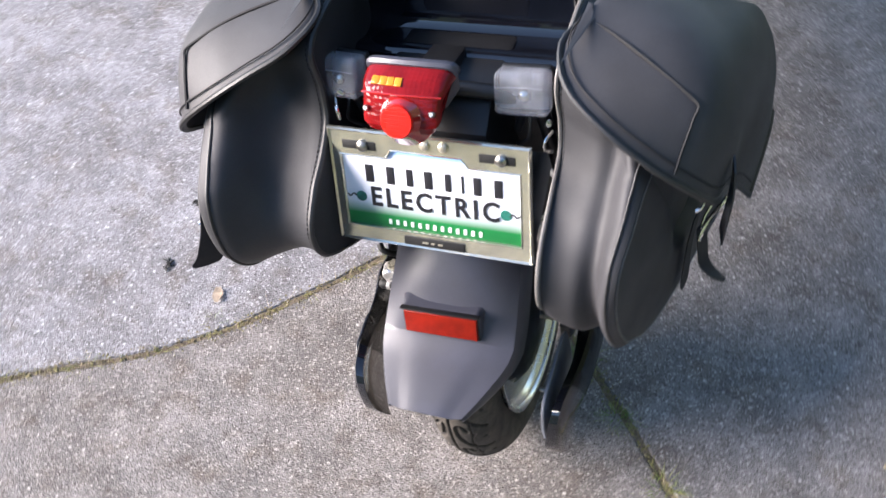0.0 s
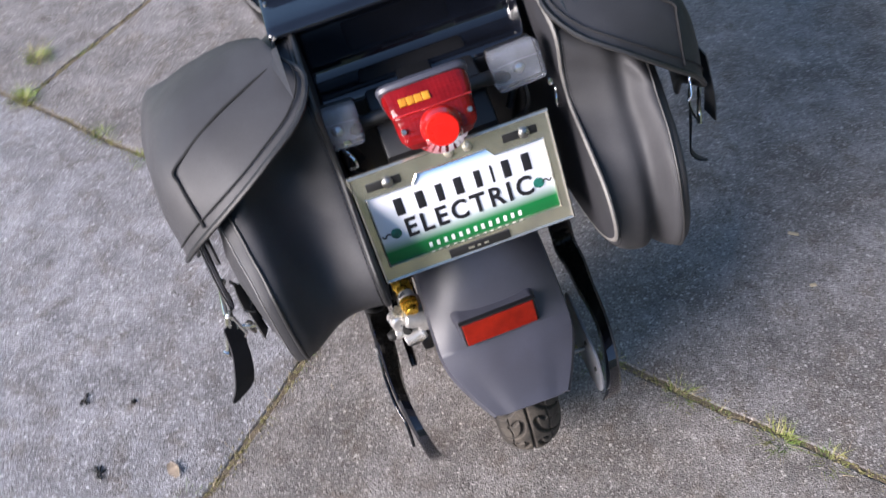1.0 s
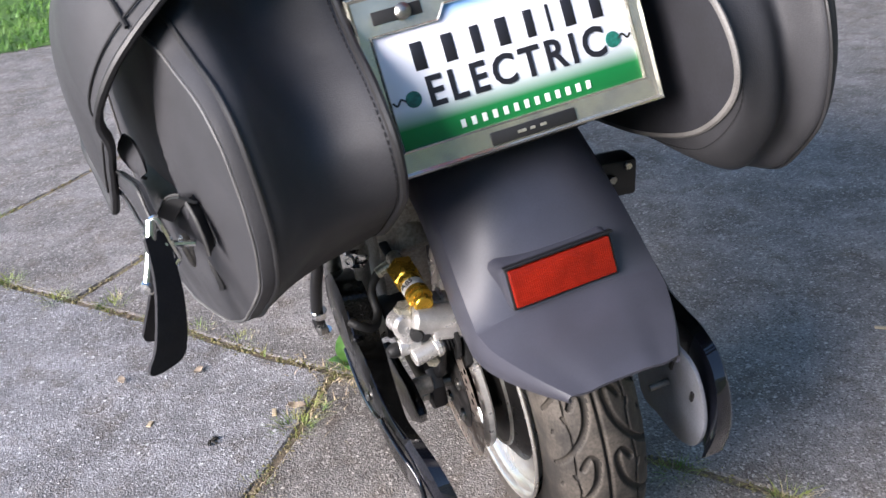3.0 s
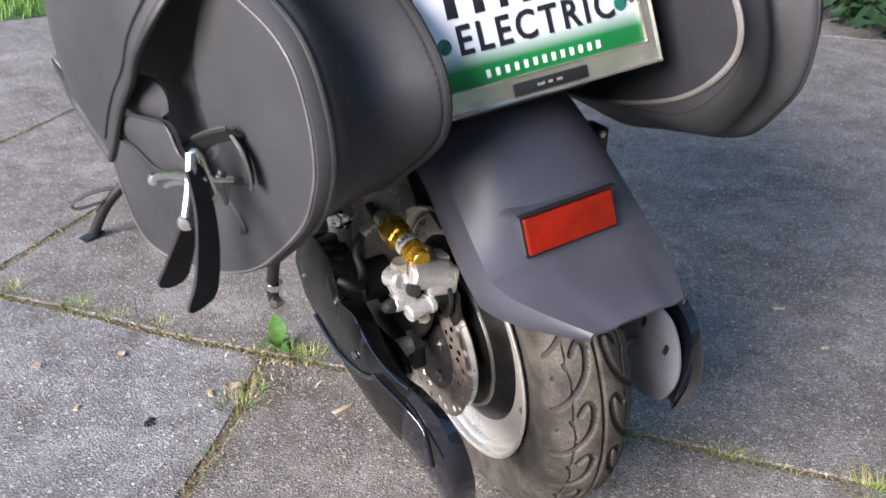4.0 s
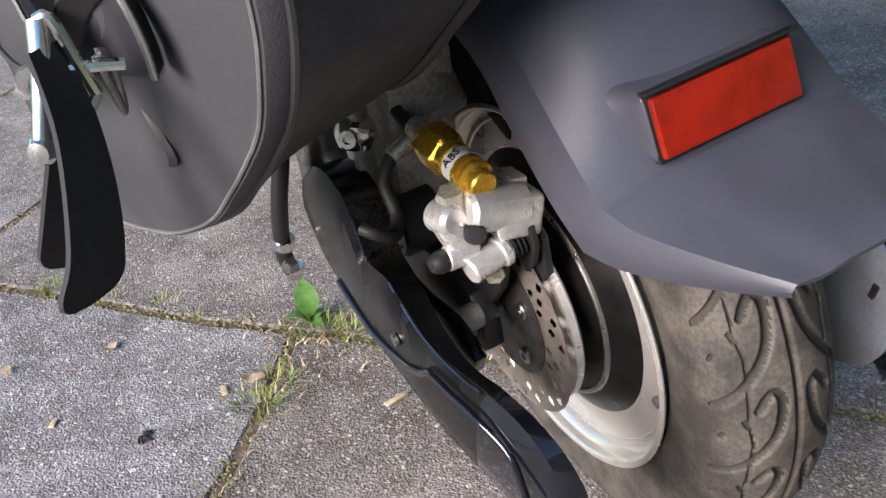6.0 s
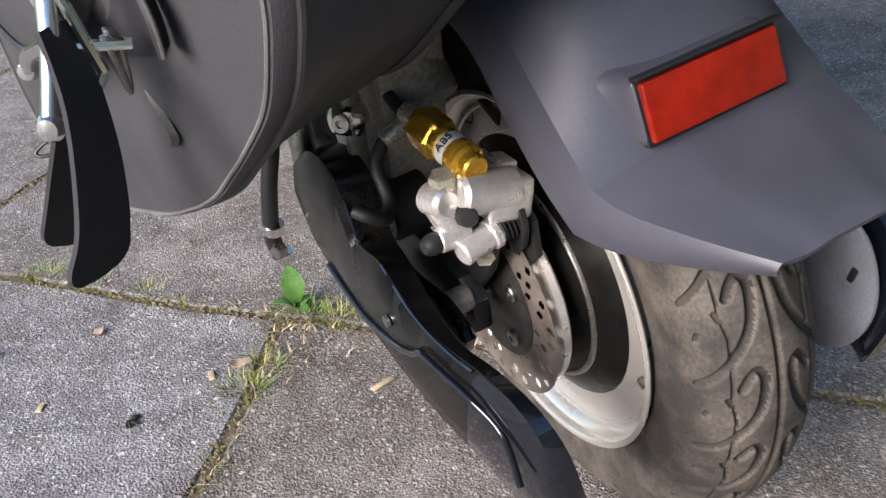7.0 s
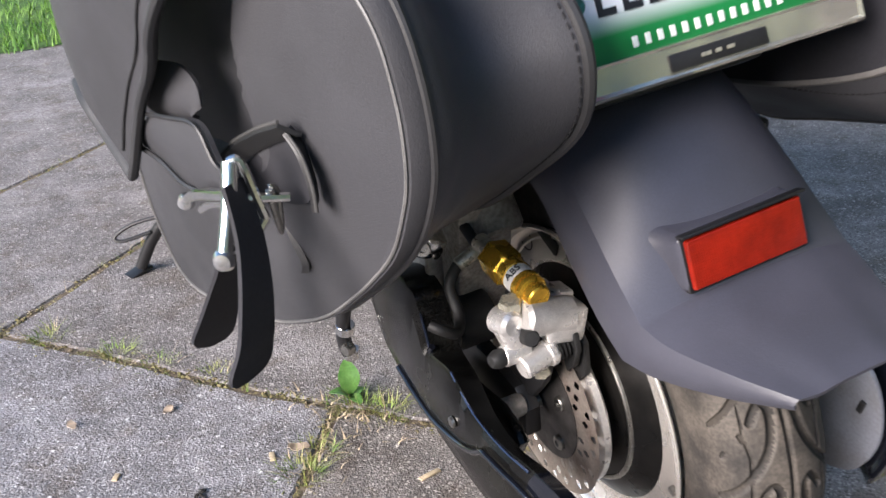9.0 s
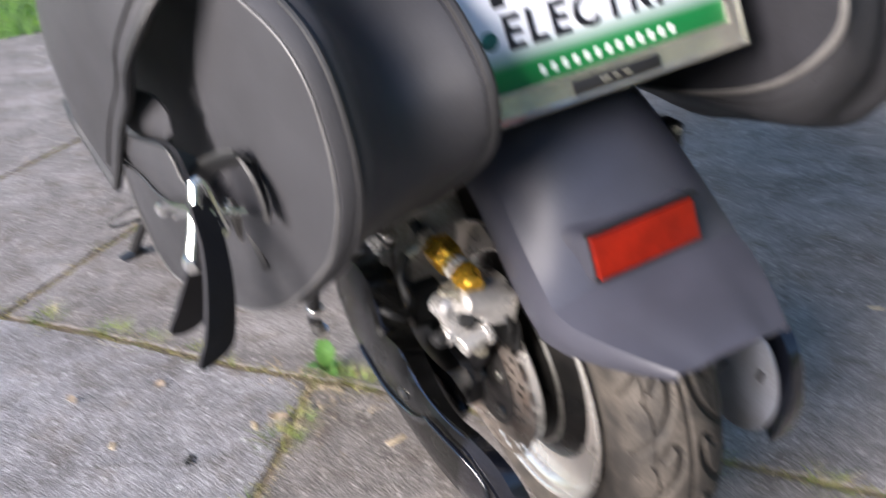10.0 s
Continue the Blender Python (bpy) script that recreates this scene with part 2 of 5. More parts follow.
def plate_material():
    """The printed show plate: blue fading to white at the top, a green band fading out upwards at the foot."""
    m = material("printed_plate", (0.75, 0.76, 0.80), 0.45, spec=0.3)
    nt = m.node_tree
    tc, sep = nt.nodes.new("ShaderNodeTexCoord"), nt.nodes.new("ShaderNodeSeparateXYZ")
    nt.links.new(tc.outputs["Object"], sep.inputs[0])
    ramp = nt.nodes.new("ShaderNodeValToRGB")
    mr = nt.nodes.new("ShaderNodeMapRange")
    mr.inputs[1].default_value, mr.inputs[2].default_value = -0.066, 0.085
    nt.links.new(sep.outputs[1], mr.inputs[0])
    nt.links.new(mr.outputs[0], ramp.inputs[0])
    e = ramp.color_ramp.elements
    e[0].position, e[0].color = 0.0, (0.012, 0.16, 0.04, 1)
    e[1].position, e[1].color = 1.0, (0.01, 0.12, 0.45, 1)
    for p, col in ((0.13, (0.012, 0.20, 0.05, 1)), (0.27, (0.72, 0.75, 0.80, 1)), (0.74, (0.75, 0.76, 0.83, 1)), (0.86, (0.12, 0.36, 0.75, 1))):
        x = e.new(p)
        x.color = col
    nt.links.new(ramp.outputs[0], nt.nodes["Principled BSDF"].inputs["Base Color"])
    return m


PLATE = plate_material()


# ---- mesh helpers ----
def part(name, bm, mat, parent, label="", smooth=True, angle=38, m=None):
    """Links a bmesh as ONE mesh object under a thing or a part."""
    bmesh.ops.recalc_face_normals(bm, faces=bm.faces)
    for f in bm.faces:
        f.smooth = smooth
    if smooth:
        for e in bm.edges:
            if len(e.link_faces) == 2 and e.calc_face_angle(0) > radians(angle):
                e.smooth = False
    me = bpy.data.meshes.new(name)
    bm.to_mesh(me)
    bm.free()
    me.materials.append(mat)
    ob = new(name, me)
    if parent is not None:
        ob.parent = parent
    if m is not None:
        ob.matrix_basis = m
    return tagged(ob, label)


def thing(name, m, label, category, group="", kind=""):
    ob = new(name)
    ob.empty_display_size = 0.05
    ob.matrix_basis = m
    return tagged(ob, label, category, group, kind)


def catmull(pts, n=8, closed=False):
    """A smooth line through points, n steps a span."""
    p = [Vector(q) for q in pts]
    k = len(p)
    out = []
    for i in range(k if closed else k - 1):
        if closed:
            a, b, c, d = p[i - 1], p[i], p[(i + 1) % k], p[(i + 2) % k]
        else:
            a, b, c, d = p[max(i - 1, 0)], p[i], p[i + 1], p[min(i + 2, k - 1)]
        for j in range(n):
            t = j / n
            out.append(0.5 * (2 * b + (c - a) * t + (2 * a - 5 * b + 4 * c - d) * t * t + (3 * b - a - 3 * c + d) * t ** 3))
    if not closed:
        out.append(p[-1].copy())
    return out


def loft(rings, closed=True, caps=True, bm=None):
    """A skin over rings of equally many points."""
    bm = bm or bmesh.new()
    vs = [[bm.verts.new(p) for p in r] for r in rings]
    for a, b in zip(vs, vs[1:]):
        n = len(a)
        for i in range(n if closed else n - 1):
            bm.faces.new((a[i], a[(i + 1) % n], b[(i + 1) % n], b[i]))
    if caps and closed:
        bm.faces.new(vs[0])
        bm.faces.new(vs[-1])
    return bm


def tube(pts, r, n=8, bm=None, closed=False, flat=1.0, steps=6):
    """A round rod along a smooth line; r may be a list that tapers it; flat squeezes it."""
    line = catmull(pts, steps, closed) if steps else [Vector(p) for p in pts]
    k = len(line)
    rings, up = [], None
    for i, p in enumerate(line):
        if closed:
            d = (line[(i + 1) % k] - line[i - 1]).normalized()
        else:
            d = (line[min(i + 1, k - 1)] - line[max(i - 1, 0)]).normalized()
        if up is None:
            up = d.orthogonal().normalized()
        up = (up - d * up.dot(d)).normalized()
        side = d.cross(up)
        rad = r if isinstance(r, (int, float)) else r[0] + (r[-1] - r[0]) * i / (k - 1)
        rings.append([p + (up * math.cos(a) + side * math.sin(a) * flat) * rad for a in (2 * math.pi * j / n for j in range(n))])
    if closed:
        rings.append(rings[0])
        bm = loft(rings, True, False, bm)
        bmesh.ops.remove_doubles(bm, verts=bm.verts, dist=1e-6)
        return bm
    return loft(rings, True, True, bm)


def lathe(profile, n=48, origin=(0, 0, 0), axis=(1, 0, 0), bm=None, close=False):
    """A profile of (along, radius) turned about an axis through origin."""
    ax = Vector(axis).normalized()
    u = ax.orthogonal().normalized() if abs(ax.x) < 0.99 else Vector((0, 1, 0))
    w = ax.cross(u)
    o = Vector(origin)
    bm = bm or bmesh.new()
    rows = [[bm.verts.new(o + ax * a + (u * math.cos(2 * math.pi * i / n) + w * math.sin(2 * math.pi * i / n)) * max(r, 1e-5)) for i in range(n)] for a, r in profile]
    pairs = list(zip(rows, rows[1:])) + ([(rows[-1], rows[0])] if close else [])
    for a, b in pairs:
        for i in range(n):
            bm.faces.new((a[i], a[(i + 1) % n], b[(i + 1) % n], b[i]))
    if not close:
        bm.faces.new(rows[0])
        bm.faces.new(rows[-1])
    return bm


def rod(p0, p1, r, n=24, ch=0.001, bm=None):
    """A cylinder between two points with chamfered ends."""
    p0, p1 = Vector(p0), Vector(p1)
    h = (p1 - p0).length
    return lathe([(0, r - ch), (ch, r), (h - ch, r), (h, r - ch)], n, p0, p1 - p0, bm)


def rbox(c, s, bev=0.002, rot=(0, 0, 0), bm=None, seg=2):
    """A box with rounded edges."""
    out = bm or bmesh.new()
    t = bmesh.new()
    bmesh.ops.create_cube(t, size=1, matrix=pose(*c, *rot) @ Matrix.Diagonal((*s, 1)))
    if bev:
        bmesh.ops.bevel(t, geom=list(t.edges), offset=bev, segments=seg, affect="EDGES", profile=0.5)
    me = bpy.data.meshes.new("tmp")
    t.to_mesh(me)
    t.free()
    out.from_mesh(me)
    bpy.data.meshes.remove(me)
    return out


def prism(outline, a0, a1, axis="x", bev=0.002, bm=None, seg=2):
    """An outline in the plane across an axis, drawn out between a0 and a1, with rounded rims."""
    out = bm or bmesh.new()
    t = bmesh.new()

    def place(a, p):
        return {"x": (a, p[0], p[1]), "y": (p[0], a, p[1]), "z": (p[0], p[1], a)}[axis]

    lo, hi = [t.verts.new(place(a0, p)) for p in outline], [t.verts.new(place(a1, p)) for p in outline]
    f0, f1 = t.faces.new(lo), t.faces.new(hi[::-1])
    n = len(outline)
    for i in range(n):
        t.faces.new((lo[i], hi[i], hi[(i + 1) % n], lo[(i + 1) % n]))
    bmesh.ops.recalc_face_normals(t, faces=t.faces)
    if bev:
        bmesh.ops.bevel(t, geom=list(set(f0.edges) | set(f1.edges)), offset=bev, segments=seg, affect="EDGES", profile=0.5)
    me = bpy.data.meshes.new("tmp")
    t.to_mesh(me)
    t.free()
    out.from_mesh(me)
    bpy.data.meshes.remove(me)
    return out


def grid(rows, thick=0.0, bm=None):
    """A sheet through rows of points, thickened along its normals."""
    bm = loft(rows, False, False, bm)
    if thick:
        bmesh.ops.recalc_face_normals(bm, faces=bm.faces)
        bm.normal_update()
        bmesh.ops.solidify(bm, geom=list(bm.faces), thickness=thick)
    return bm


def hexbolt(p, d, r, h, bm=None):
    p, d = Vector(p), Vector(d).normalized()
    bm = lathe([(0, r), (h * 0.8, r), (h, r * 0.85)], 6, p, d, bm)
    return bm


# ---- ground ----
def rand(a, b):
    return random.uniform(a, b)


bm = bmesh.new()
bmesh.ops.create_grid(bm, x_segments=40, y_segments=40, size=1)
for v in bm.verts:
    v.co.x, v.co.y = (math.copysign(abs(c) ** 3 * 400, c) for c in (v.co.x, v.co.y))
    v.co.z = -0.0035
ground = part("ground", bm, SOIL, None, "brown soil that shows in the cracks between the slabs")
tagged(ground, category="ground", kind="structure")

JX, JY = -0.13, 1.885                         # where the two cracks meet
E1, E2 = Vector((0.668, -0.744, 0)), Vector((0.744, 0.668, 0))


def on_slab(a, b, z=0.0):
    """A place by its distances along the long crack and away from it."""
    p = Vector((JX, JY, z)) + E1 * a + E2 * b
    return p


def wobble(a, b, k):
    return (noise.noise(Vector((a * 3.1, b * 3.1, k))) * 0.012 + noise.noise(Vector((a * 19, b * 19, k + 9))) * 0.004)


def bow(b):
    """How far the short crack strays from a straight line, by the distance from the long one."""
    return float(np.interp(b, (-3.0, -1.6, -1.14, -0.86, -0.65, -0.41, -0.24, -0.15, 0.0), (-0.05, -0.03, 0.016, 0.085, 0.105, 0.088, 0.066, 0.05, 0.01)))


def slab_outline(a0, a1, b0, b1):
    """A slab's worn outline, its joints 10 mm wide."""
    g = 0.005
    pts = []
    for (p, q) in (((a0 + g, b0 + g), (a1 - g, b0 + g)), ((a1 - g, b0 + g), (a1 - g, b1 - g)), ((a1 - g, b1 - g), (a0 + g, b1 - g)), ((a0 + g, b1 - g), (a0 + g, b0 + g))):
        n = max(int((abs(p[0] - q[0]) + abs(p[1] - q[1])) / 0.035), 4)
        n = min(n, 160)
        for i in range(n):
            t = i / n
            a, b = p[0] + (q[0] - p[0]) * t, p[1] + (q[1] - p[1]) * t
            w = wobble(a, b, 0.0)
            edge = abs(noise.noise(Vector((a * 27, b * 27, 4.0)))) * 0.006
            if p[1] == q[1]:
                if b1 == 0.0 and p[1] == b1 - g:
                    a += bow(0) * (1 if abs(a) < 0.01 else 0)
                b += w + (edge if b0 < b1 and p[1] == b0 + g else -edge)
            else:
                a += w * 0.8 + (-edge if p[0] == a1 - g else edge)
                if abs(p[0]) < 0.01 and b1 == 0.0:
                    a += bow(b)
            pts.append(on_slab(a, b))
    return [(p.x, p.y) for p in pts]


pavement = thing("pavement", pose(0, 0, 0), "weathered grey concrete slabs with mossy cracks", "pavement", kind="structure")
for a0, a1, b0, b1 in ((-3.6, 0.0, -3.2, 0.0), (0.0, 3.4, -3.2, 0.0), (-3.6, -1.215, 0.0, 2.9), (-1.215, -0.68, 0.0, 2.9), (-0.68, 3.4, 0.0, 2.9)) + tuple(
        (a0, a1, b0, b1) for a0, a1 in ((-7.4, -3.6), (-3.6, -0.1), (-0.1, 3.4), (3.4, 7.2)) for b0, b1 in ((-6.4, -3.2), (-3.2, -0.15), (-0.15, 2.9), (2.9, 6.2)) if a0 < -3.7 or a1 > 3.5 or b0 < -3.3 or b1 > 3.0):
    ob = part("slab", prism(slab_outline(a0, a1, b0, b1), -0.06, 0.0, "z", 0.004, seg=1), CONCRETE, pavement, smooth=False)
    # each slab's own tone, with some of the light's left-to-right falloff put in
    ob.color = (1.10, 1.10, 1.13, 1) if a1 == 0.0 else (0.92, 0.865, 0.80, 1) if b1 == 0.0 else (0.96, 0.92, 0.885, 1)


def blade(bm, p, h, w, lean, az):
    """One grass blade: three tapering pieces that bend over."""
    d = Vector((math.cos(az), math.sin(az), 0))
    s = Vector((-d.y, d.x, 0)) * w
    prev = None
    for i in range(4):
        t = i / 3
        c = Vector(p) + Vector((0, 0, h * (t - 0.25 * lean * t * t))) + d * (h * lean * t * t)
        wd = s * (1 - t * 0.92)
        cur = (bm.verts.new(c - wd), bm.verts.new(c + wd))
        if prev:
            bm.faces.new((prev[0], prev[1], cur[1], cur[0]))
        prev = cur


def tuft(bm, p, n, h, spread):
    for _ in range(n):
        a = rand(0, 2 * math.pi)
        r = spread * math.sqrt(random.random())
        blade(bm, (p[0] + r * math.cos(a), p[1] + r * math.sin(a), -0.008), h * rand(0.4, 1.1), rand(0.0007, 0.0016), rand(0.2, 1.5), a + rand(-0.8, 0.8))


def crumb(bm, p, rx, ry, rz, turn):
    """A small eight-sided lump."""
    ca, sa = math.cos(turn), math.sin(turn)
    vs = [bm.verts.new((p[0] + ca * x * rx - sa * y * ry, p[1] + sa * x * rx + ca * y * ry, p[2] + z * rz)) for x, y, z in ((1, 0, 0.1), (0, 1, -0.1), (-1, 0, 0.15), (0, -1, 0), (0.15, 0.1, 1), (0, 0, -1))]
    for i in range(4):
        bm.faces.new((vs[i], vs[(i + 1) % 4], vs[4]))
        bm.faces.new((vs[(i + 1) % 4], vs[i], vs[5]))


# cracks: start and end by distance along and away, and how green they are
CRACKS = (((-3.0, 0.0), (3.0, 0.0)), ((0.0, -2.6), (0.0, 0.0)), ((-0.68, 0.0), (-0.68, 1.2)), ((-1.215, 0.0), (-1.215, 1.2)))
bm_moss, bm_grass, bm_straw = bmesh.new(), bmesh.new(), bmesh.new()
for (a0, b0), (a1, b1) in CRACKS:
    n = int(math.hypot(a1 - a0, b1 - b0) / 0.0045)
    for i in range(n):
        t = (i + random.random()) / n
        a, b = a0 + (a1 - a0) * t, b0 + (b1 - b0) * t
        w = wobble(a, b, 0.0)
        dens = 0.5 + 0.5 * noise.noise(Vector((a * 6, b * 6, 2.0)))
        if a0 != a1:
            b += w + random.gauss(0, 0.0058)
        else:
            a += w * 0.8 + random.gauss(0, 0.005) + (bow(b) if a0 == 0.0 else 0)
        q = on_slab(a, b)
        if random.random() < 0.25 + 0.75 * dens:
            r = rand(0.0015, 0.0050)
            crumb(bm_moss, (q.x, q.y, rand(-0.004, 0.0)), r * rand(0.7, 1.5), r * rand(0.7, 1.5), r * rand(0.5, 1.0), rand(0, 6.3))
        if random.random() < 0.03 + 0.55 * max(dens - 0.45, 0):
            tuft(bm_grass, q, random.randint(2, 6), rand(0.012, 0.028), 0.007)
        if random.random() < 0.10:
            blade(bm_straw, (q.x, q.y, 0.001), rand(0.01, 0.03), 0.0008, rand(1.2, 2.5), rand(0, 6.3))
for x, y, n, h in ((-0.22, 1.745, 70, 0.045), (-0.19, 1.78, 40, 0.04), (-0.09, 1.86, 70, 0.05), (-0.06, 1.83, 50, 0.05), (-0.40, 2.21, 60, 0.04), (-0.50, 2.33, 60, 0.045), (-0.27, 2.06, 50, 0.035), (-0.345, 2.14, 40, 0.035),
                   (0.30, 1.385, 60, 0.04), (0.42, 1.26, 50, 0.04), (0.56, 1.10, 70, 0.05), (0.63, 1.03, 50, 0.04), (-0.62, 2.41, 60, 0.045), (-0.72, 2.55, 50, 0.05), (-0.93, 2.79, 90, 0.07), (-0.90, 2.98, 90, 0.07), (-0.31, 1.62, 25, 0.03), (-0.60, 1.36, 20, 0.025), (-0.83, 1.18, 25, 0.03), (0.21, 1.5, 60, 0.05)):
    h *= 0.75
    tuft(bm_grass, (x, y), n, h, 0.026)
    tuft(bm_grass, (x + rand(-0.02, 0.02), y + rand(-0.02, 0.02)), n * 2, h * 0.5, 0.034)
    tuft(bm_straw, (x, y), n // 6, h, 0.04)
for _ in range(2600):                           # crumbs of soil swept beside the cracks
    a, b = random.uniform(-2.4, 1.6), random.gauss(0, 0.012)
    if random.random() < 0.4:
        b = -random.uniform(0, 1.4)
        a = bow(b) + random.gauss(0, 0.011)
    q = on_slab(a, b)
    r = rand(0.0008, 0.0024)
    crumb(bm_moss, (q.x, q.y, 0.0004), r * rand(0.8, 1.8), r * rand(0.8, 1.8), r * 0.6, rand(0, 6.3))
for _ in range(90):                            # bark crumbs and straw round the meeting of the cracks
    a, b = random.gauss(0.02, 0.10), random.gauss(-0.01, 0.022)
    if random.random() < 0.5:
        a, b = random.gauss(0.03, 0.03), -abs(random.gauss(0, 0.13))
        a += bow(b)
    q = on_slab(a, b)
    blade(bm_straw, (q.x, q.y, 0.002), rand(0.004, 0.014), rand(0.0008, 0.0026), rand(1.5, 3), rand(0, 6.3))
tagged(part("moss", bm_moss, MOSS, None, "dry yellow-brown moss and crumbs in the slab cracks"), category="moss", kind="stuff")
tagged(part("grass", bm_grass, GRASS, None, "short green grass tufts growing in the slab cracks"), category="grass", kind="stuff")
tagged(part("straw", bm_straw, STRAW, None, "dry pale grass stalks lying along the cracks"), category="dry grass", kind="stuff")

# lawn beyond the pavement, and ivy beside it
bm = bmesh.new()
for _ in range(9000):
    x = rand(-1.6, 2.2)
    y = 4.74 + 0.088 * x + abs(random.gauss(0, 0.9)) + 0.03 * noise.noise(Vector((x * 4, 0, 3)))
    blade(bm, (x, y, 0.0), rand(0.03, 0.075), rand(0.002, 0.004), rand(0.2, 1.4), rand(0, 6.3))
tagged(part("lawn", bm, LAWN, None, "bright green lawn at the edge of the slabs"), category="lawn", kind="stuff")
bm = bmesh.new()
rows = []
for i in range(41):
    x = -20 + i
    rows.append([(x, 4.76 + 0.088 * x + 0.03 * noise.noise(Vector((x * 4, 0, 3))), 0.003), (x, 9 + 0.088 * x, 0.02), (x, 30, 0.03)])
lawn_soil = part("lawn_ground", grid(rows), material("lawn_ground", (0.05, 0.11, 0.015), 0.9, vary=0.5, vscale=3, grain=0.5, gscale=60, color2=(0.08, 0.15, 0.02), bump=1.0), None, "green turf under the grass blades")
tagged(lawn_soil, category="lawn", kind="structure")


def ivy_leaf(bm, m, s):
    """A small pointed leaf of three lobes, folded along its rib."""
    pts = ((0, -0.35, 0), (0.32, -0.42, 0.05), (0.52, -0.05, 0.02), (0.26, 0.12, 0.05), (0, 0.62, -0.06), (-0.26, 0.12, 0.05), (-0.52, -0.05, 0.02), (-0.32, -0.42, 0.05))
    vs = [bm.verts.new(m @ (Vector(p) * s)) for p in pts]
    c = bm.verts.new(m @ Vector((0, -0.02 * s, -0.04 * s)))
    for i in range(8):
        bm.faces.new((vs[i], vs[(i + 1) % 8], c))


bm = bmesh.new()
for _ in range(2600):
    b = rand(0, 1.6)
    x, y = 2.66 + b + 0.12 * noise.noise(Vector((0, b * 9, 1))) + abs(random.gauss(0, 0.08)), rand(2.0, 4.6)
    ivy_leaf(bm, pose(x + 0.1 * noise.noise(Vector((x * 3, y * 3, 0))), y, rand(0.02, 0.10) + min(b * 0.35, 0.35), rand(-35, 35), rand(-35, 35), rand(0, 360)), rand(0.05, 0.10))
tagged(part("ivy", bm, IVY, None, "dark green ivy leaves spreading over the edge of the slabs"), category="ivy", kind="stuff")

# more turf on the near side of the pavement, behind the camera
south = part("lawn_ground", grid([[(x, -30, 0.02), (x, -6, 0.02), (x, -1.3 - 0.09 * x, 0.004)] for x in range(-20, 21)]), material("dry_turf", (0.16, 0.16, 0.075), 0.9, vary=0.5, vscale=3, grain=0.5, gscale=40, color2=(0.17, 0.15, 0.085), bump=1.0), None, "dull dry turf beside the pavement")
tagged(south, category="lawn", kind="structure")

# unseen walls south and west, added for what chrome and gloss reflect
bm = rbox((0, -8.0, 2.5), (30, 0.2, 5.0), 0.0)
rbox((-14.0, 4.0, 1.1), (0.2, 23.6, 2.2), 0.0, bm=bm)
tagged(part("reflection_walls", bm, material("unseen_wall", (0.46, 0.45, 0.31), 0.9, vary=0.5, vscale=1.2, grain=0.3, gscale=15, color2=(0.30, 0.30, 0.18), bump=0.5), None, "plain dull walls out of view, added for the reflections in glossy parts", smooth=False), category="wall", kind="structure")

# unseen dark bank, added to hold back sky light on the right
bm = bmesh.new()
rows = []
for i in range(61):
    y = -8.0 + i * 0.27
    rows.append([Vector((4.5 + 0.10 * k + 0.25 * noise.noise(Vector((y * 1.3, k * 0.9, 7.0))), y, 0.55 * k)) for k in range(11)])
bank = part("sky_block_east", grid(rows, 0.25, bm), material("sky_blocker", (0.018, 0.030, 0.014), 0.8, vary=0.6, vscale=5, grain=0.5, gscale=30, color2=(0.034, 0.050, 0.022), bump=1.0), None, "tall dark green bank out of view, added to block the sky")
tagged(bank, category="hedge", kind="structure")

# ---- the scooter ----
LEAN = pose(0.0946, 1.391, 0, 0, -6.5, 0)
AY, AX, TR, HW = 0.013, 0.278, 0.276, 0.058   # axle (y, z), tyre radius and half width
scooter = thing("electric_scooter", LEAN, "black and grey electric scooter leaning on its side stand", "scooter")

# rear wheel
wheel = new("rear_wheel")
wheel.parent = scooter
tagged(wheel, "rear wheel with a silver rim and hub motor")


PITCH = 2 * math.pi * TR / 21
MID = -0.007                                   # the centre groove lies off the middle


def tread_lines():
    """Grooves of one pitch on one half, by metres from the centre groove and along the tread, with half widths and depths."""
    hook = catmull([Vector((a / 1000, b / 1000, 0)) for a, b in ((-27, 16), (-22, 6), (-16, 0), (-11, 6), (-11, 18), (-15, 40), (-26, 62), (-43, 83), (-62, 97))], 4)
    return [([(p.x, p.y) for p in hook], 0.0033, 0.0052), ([(-0.033, -0.006), (-0.0345, 0.030), (-0.0315, 0.050), (-0.033, 0.079)], 0.0011, 0.0040),
            ([(-0.054, 0.045), (-0.0565, 0.049)], 0.0026, 0.0035), ([(-0.0375, 0.027), (-0.0350, 0.033)], 0.0022, 0.0035)]


def groove_depths(u, x):
    """Depth of the tread pattern at places u round the tyre and x across it, with sloping groove walls."""
    depth = np.zeros_like(u)

    def cut(dist, half, deep):
        np.maximum(depth, deep * np.clip((half + 0.0012 - dist) / 0.0024, 0, 1), out=depth)

    cut(np.abs(x - MID), 0.0017, 0.005)
    for sgn in (1, -1):
        for pts, half, deep in tread_lines():
            for k in (0, 1, 2):
                v = (u + 0.033) % PITCH + (k - 1) * PITCH
                xs = (x - MID) * sgn
                best = np.full_like(u, 1.0)
                for (x0, v0), (x1, v1) in zip(pts, pts[1:]):
                    dx, dv = x1 - x0, v1 - v0
                    t = np.clip(((xs - x0) * dx + (v - v0) * dv) / (dx * dx + dv * dv), 0, 1)
                    best = np.minimum(best, np.hypot(xs - x0 - t * dx, v - v0 - t * dv))
                cut(best, half, deep)
    return depth


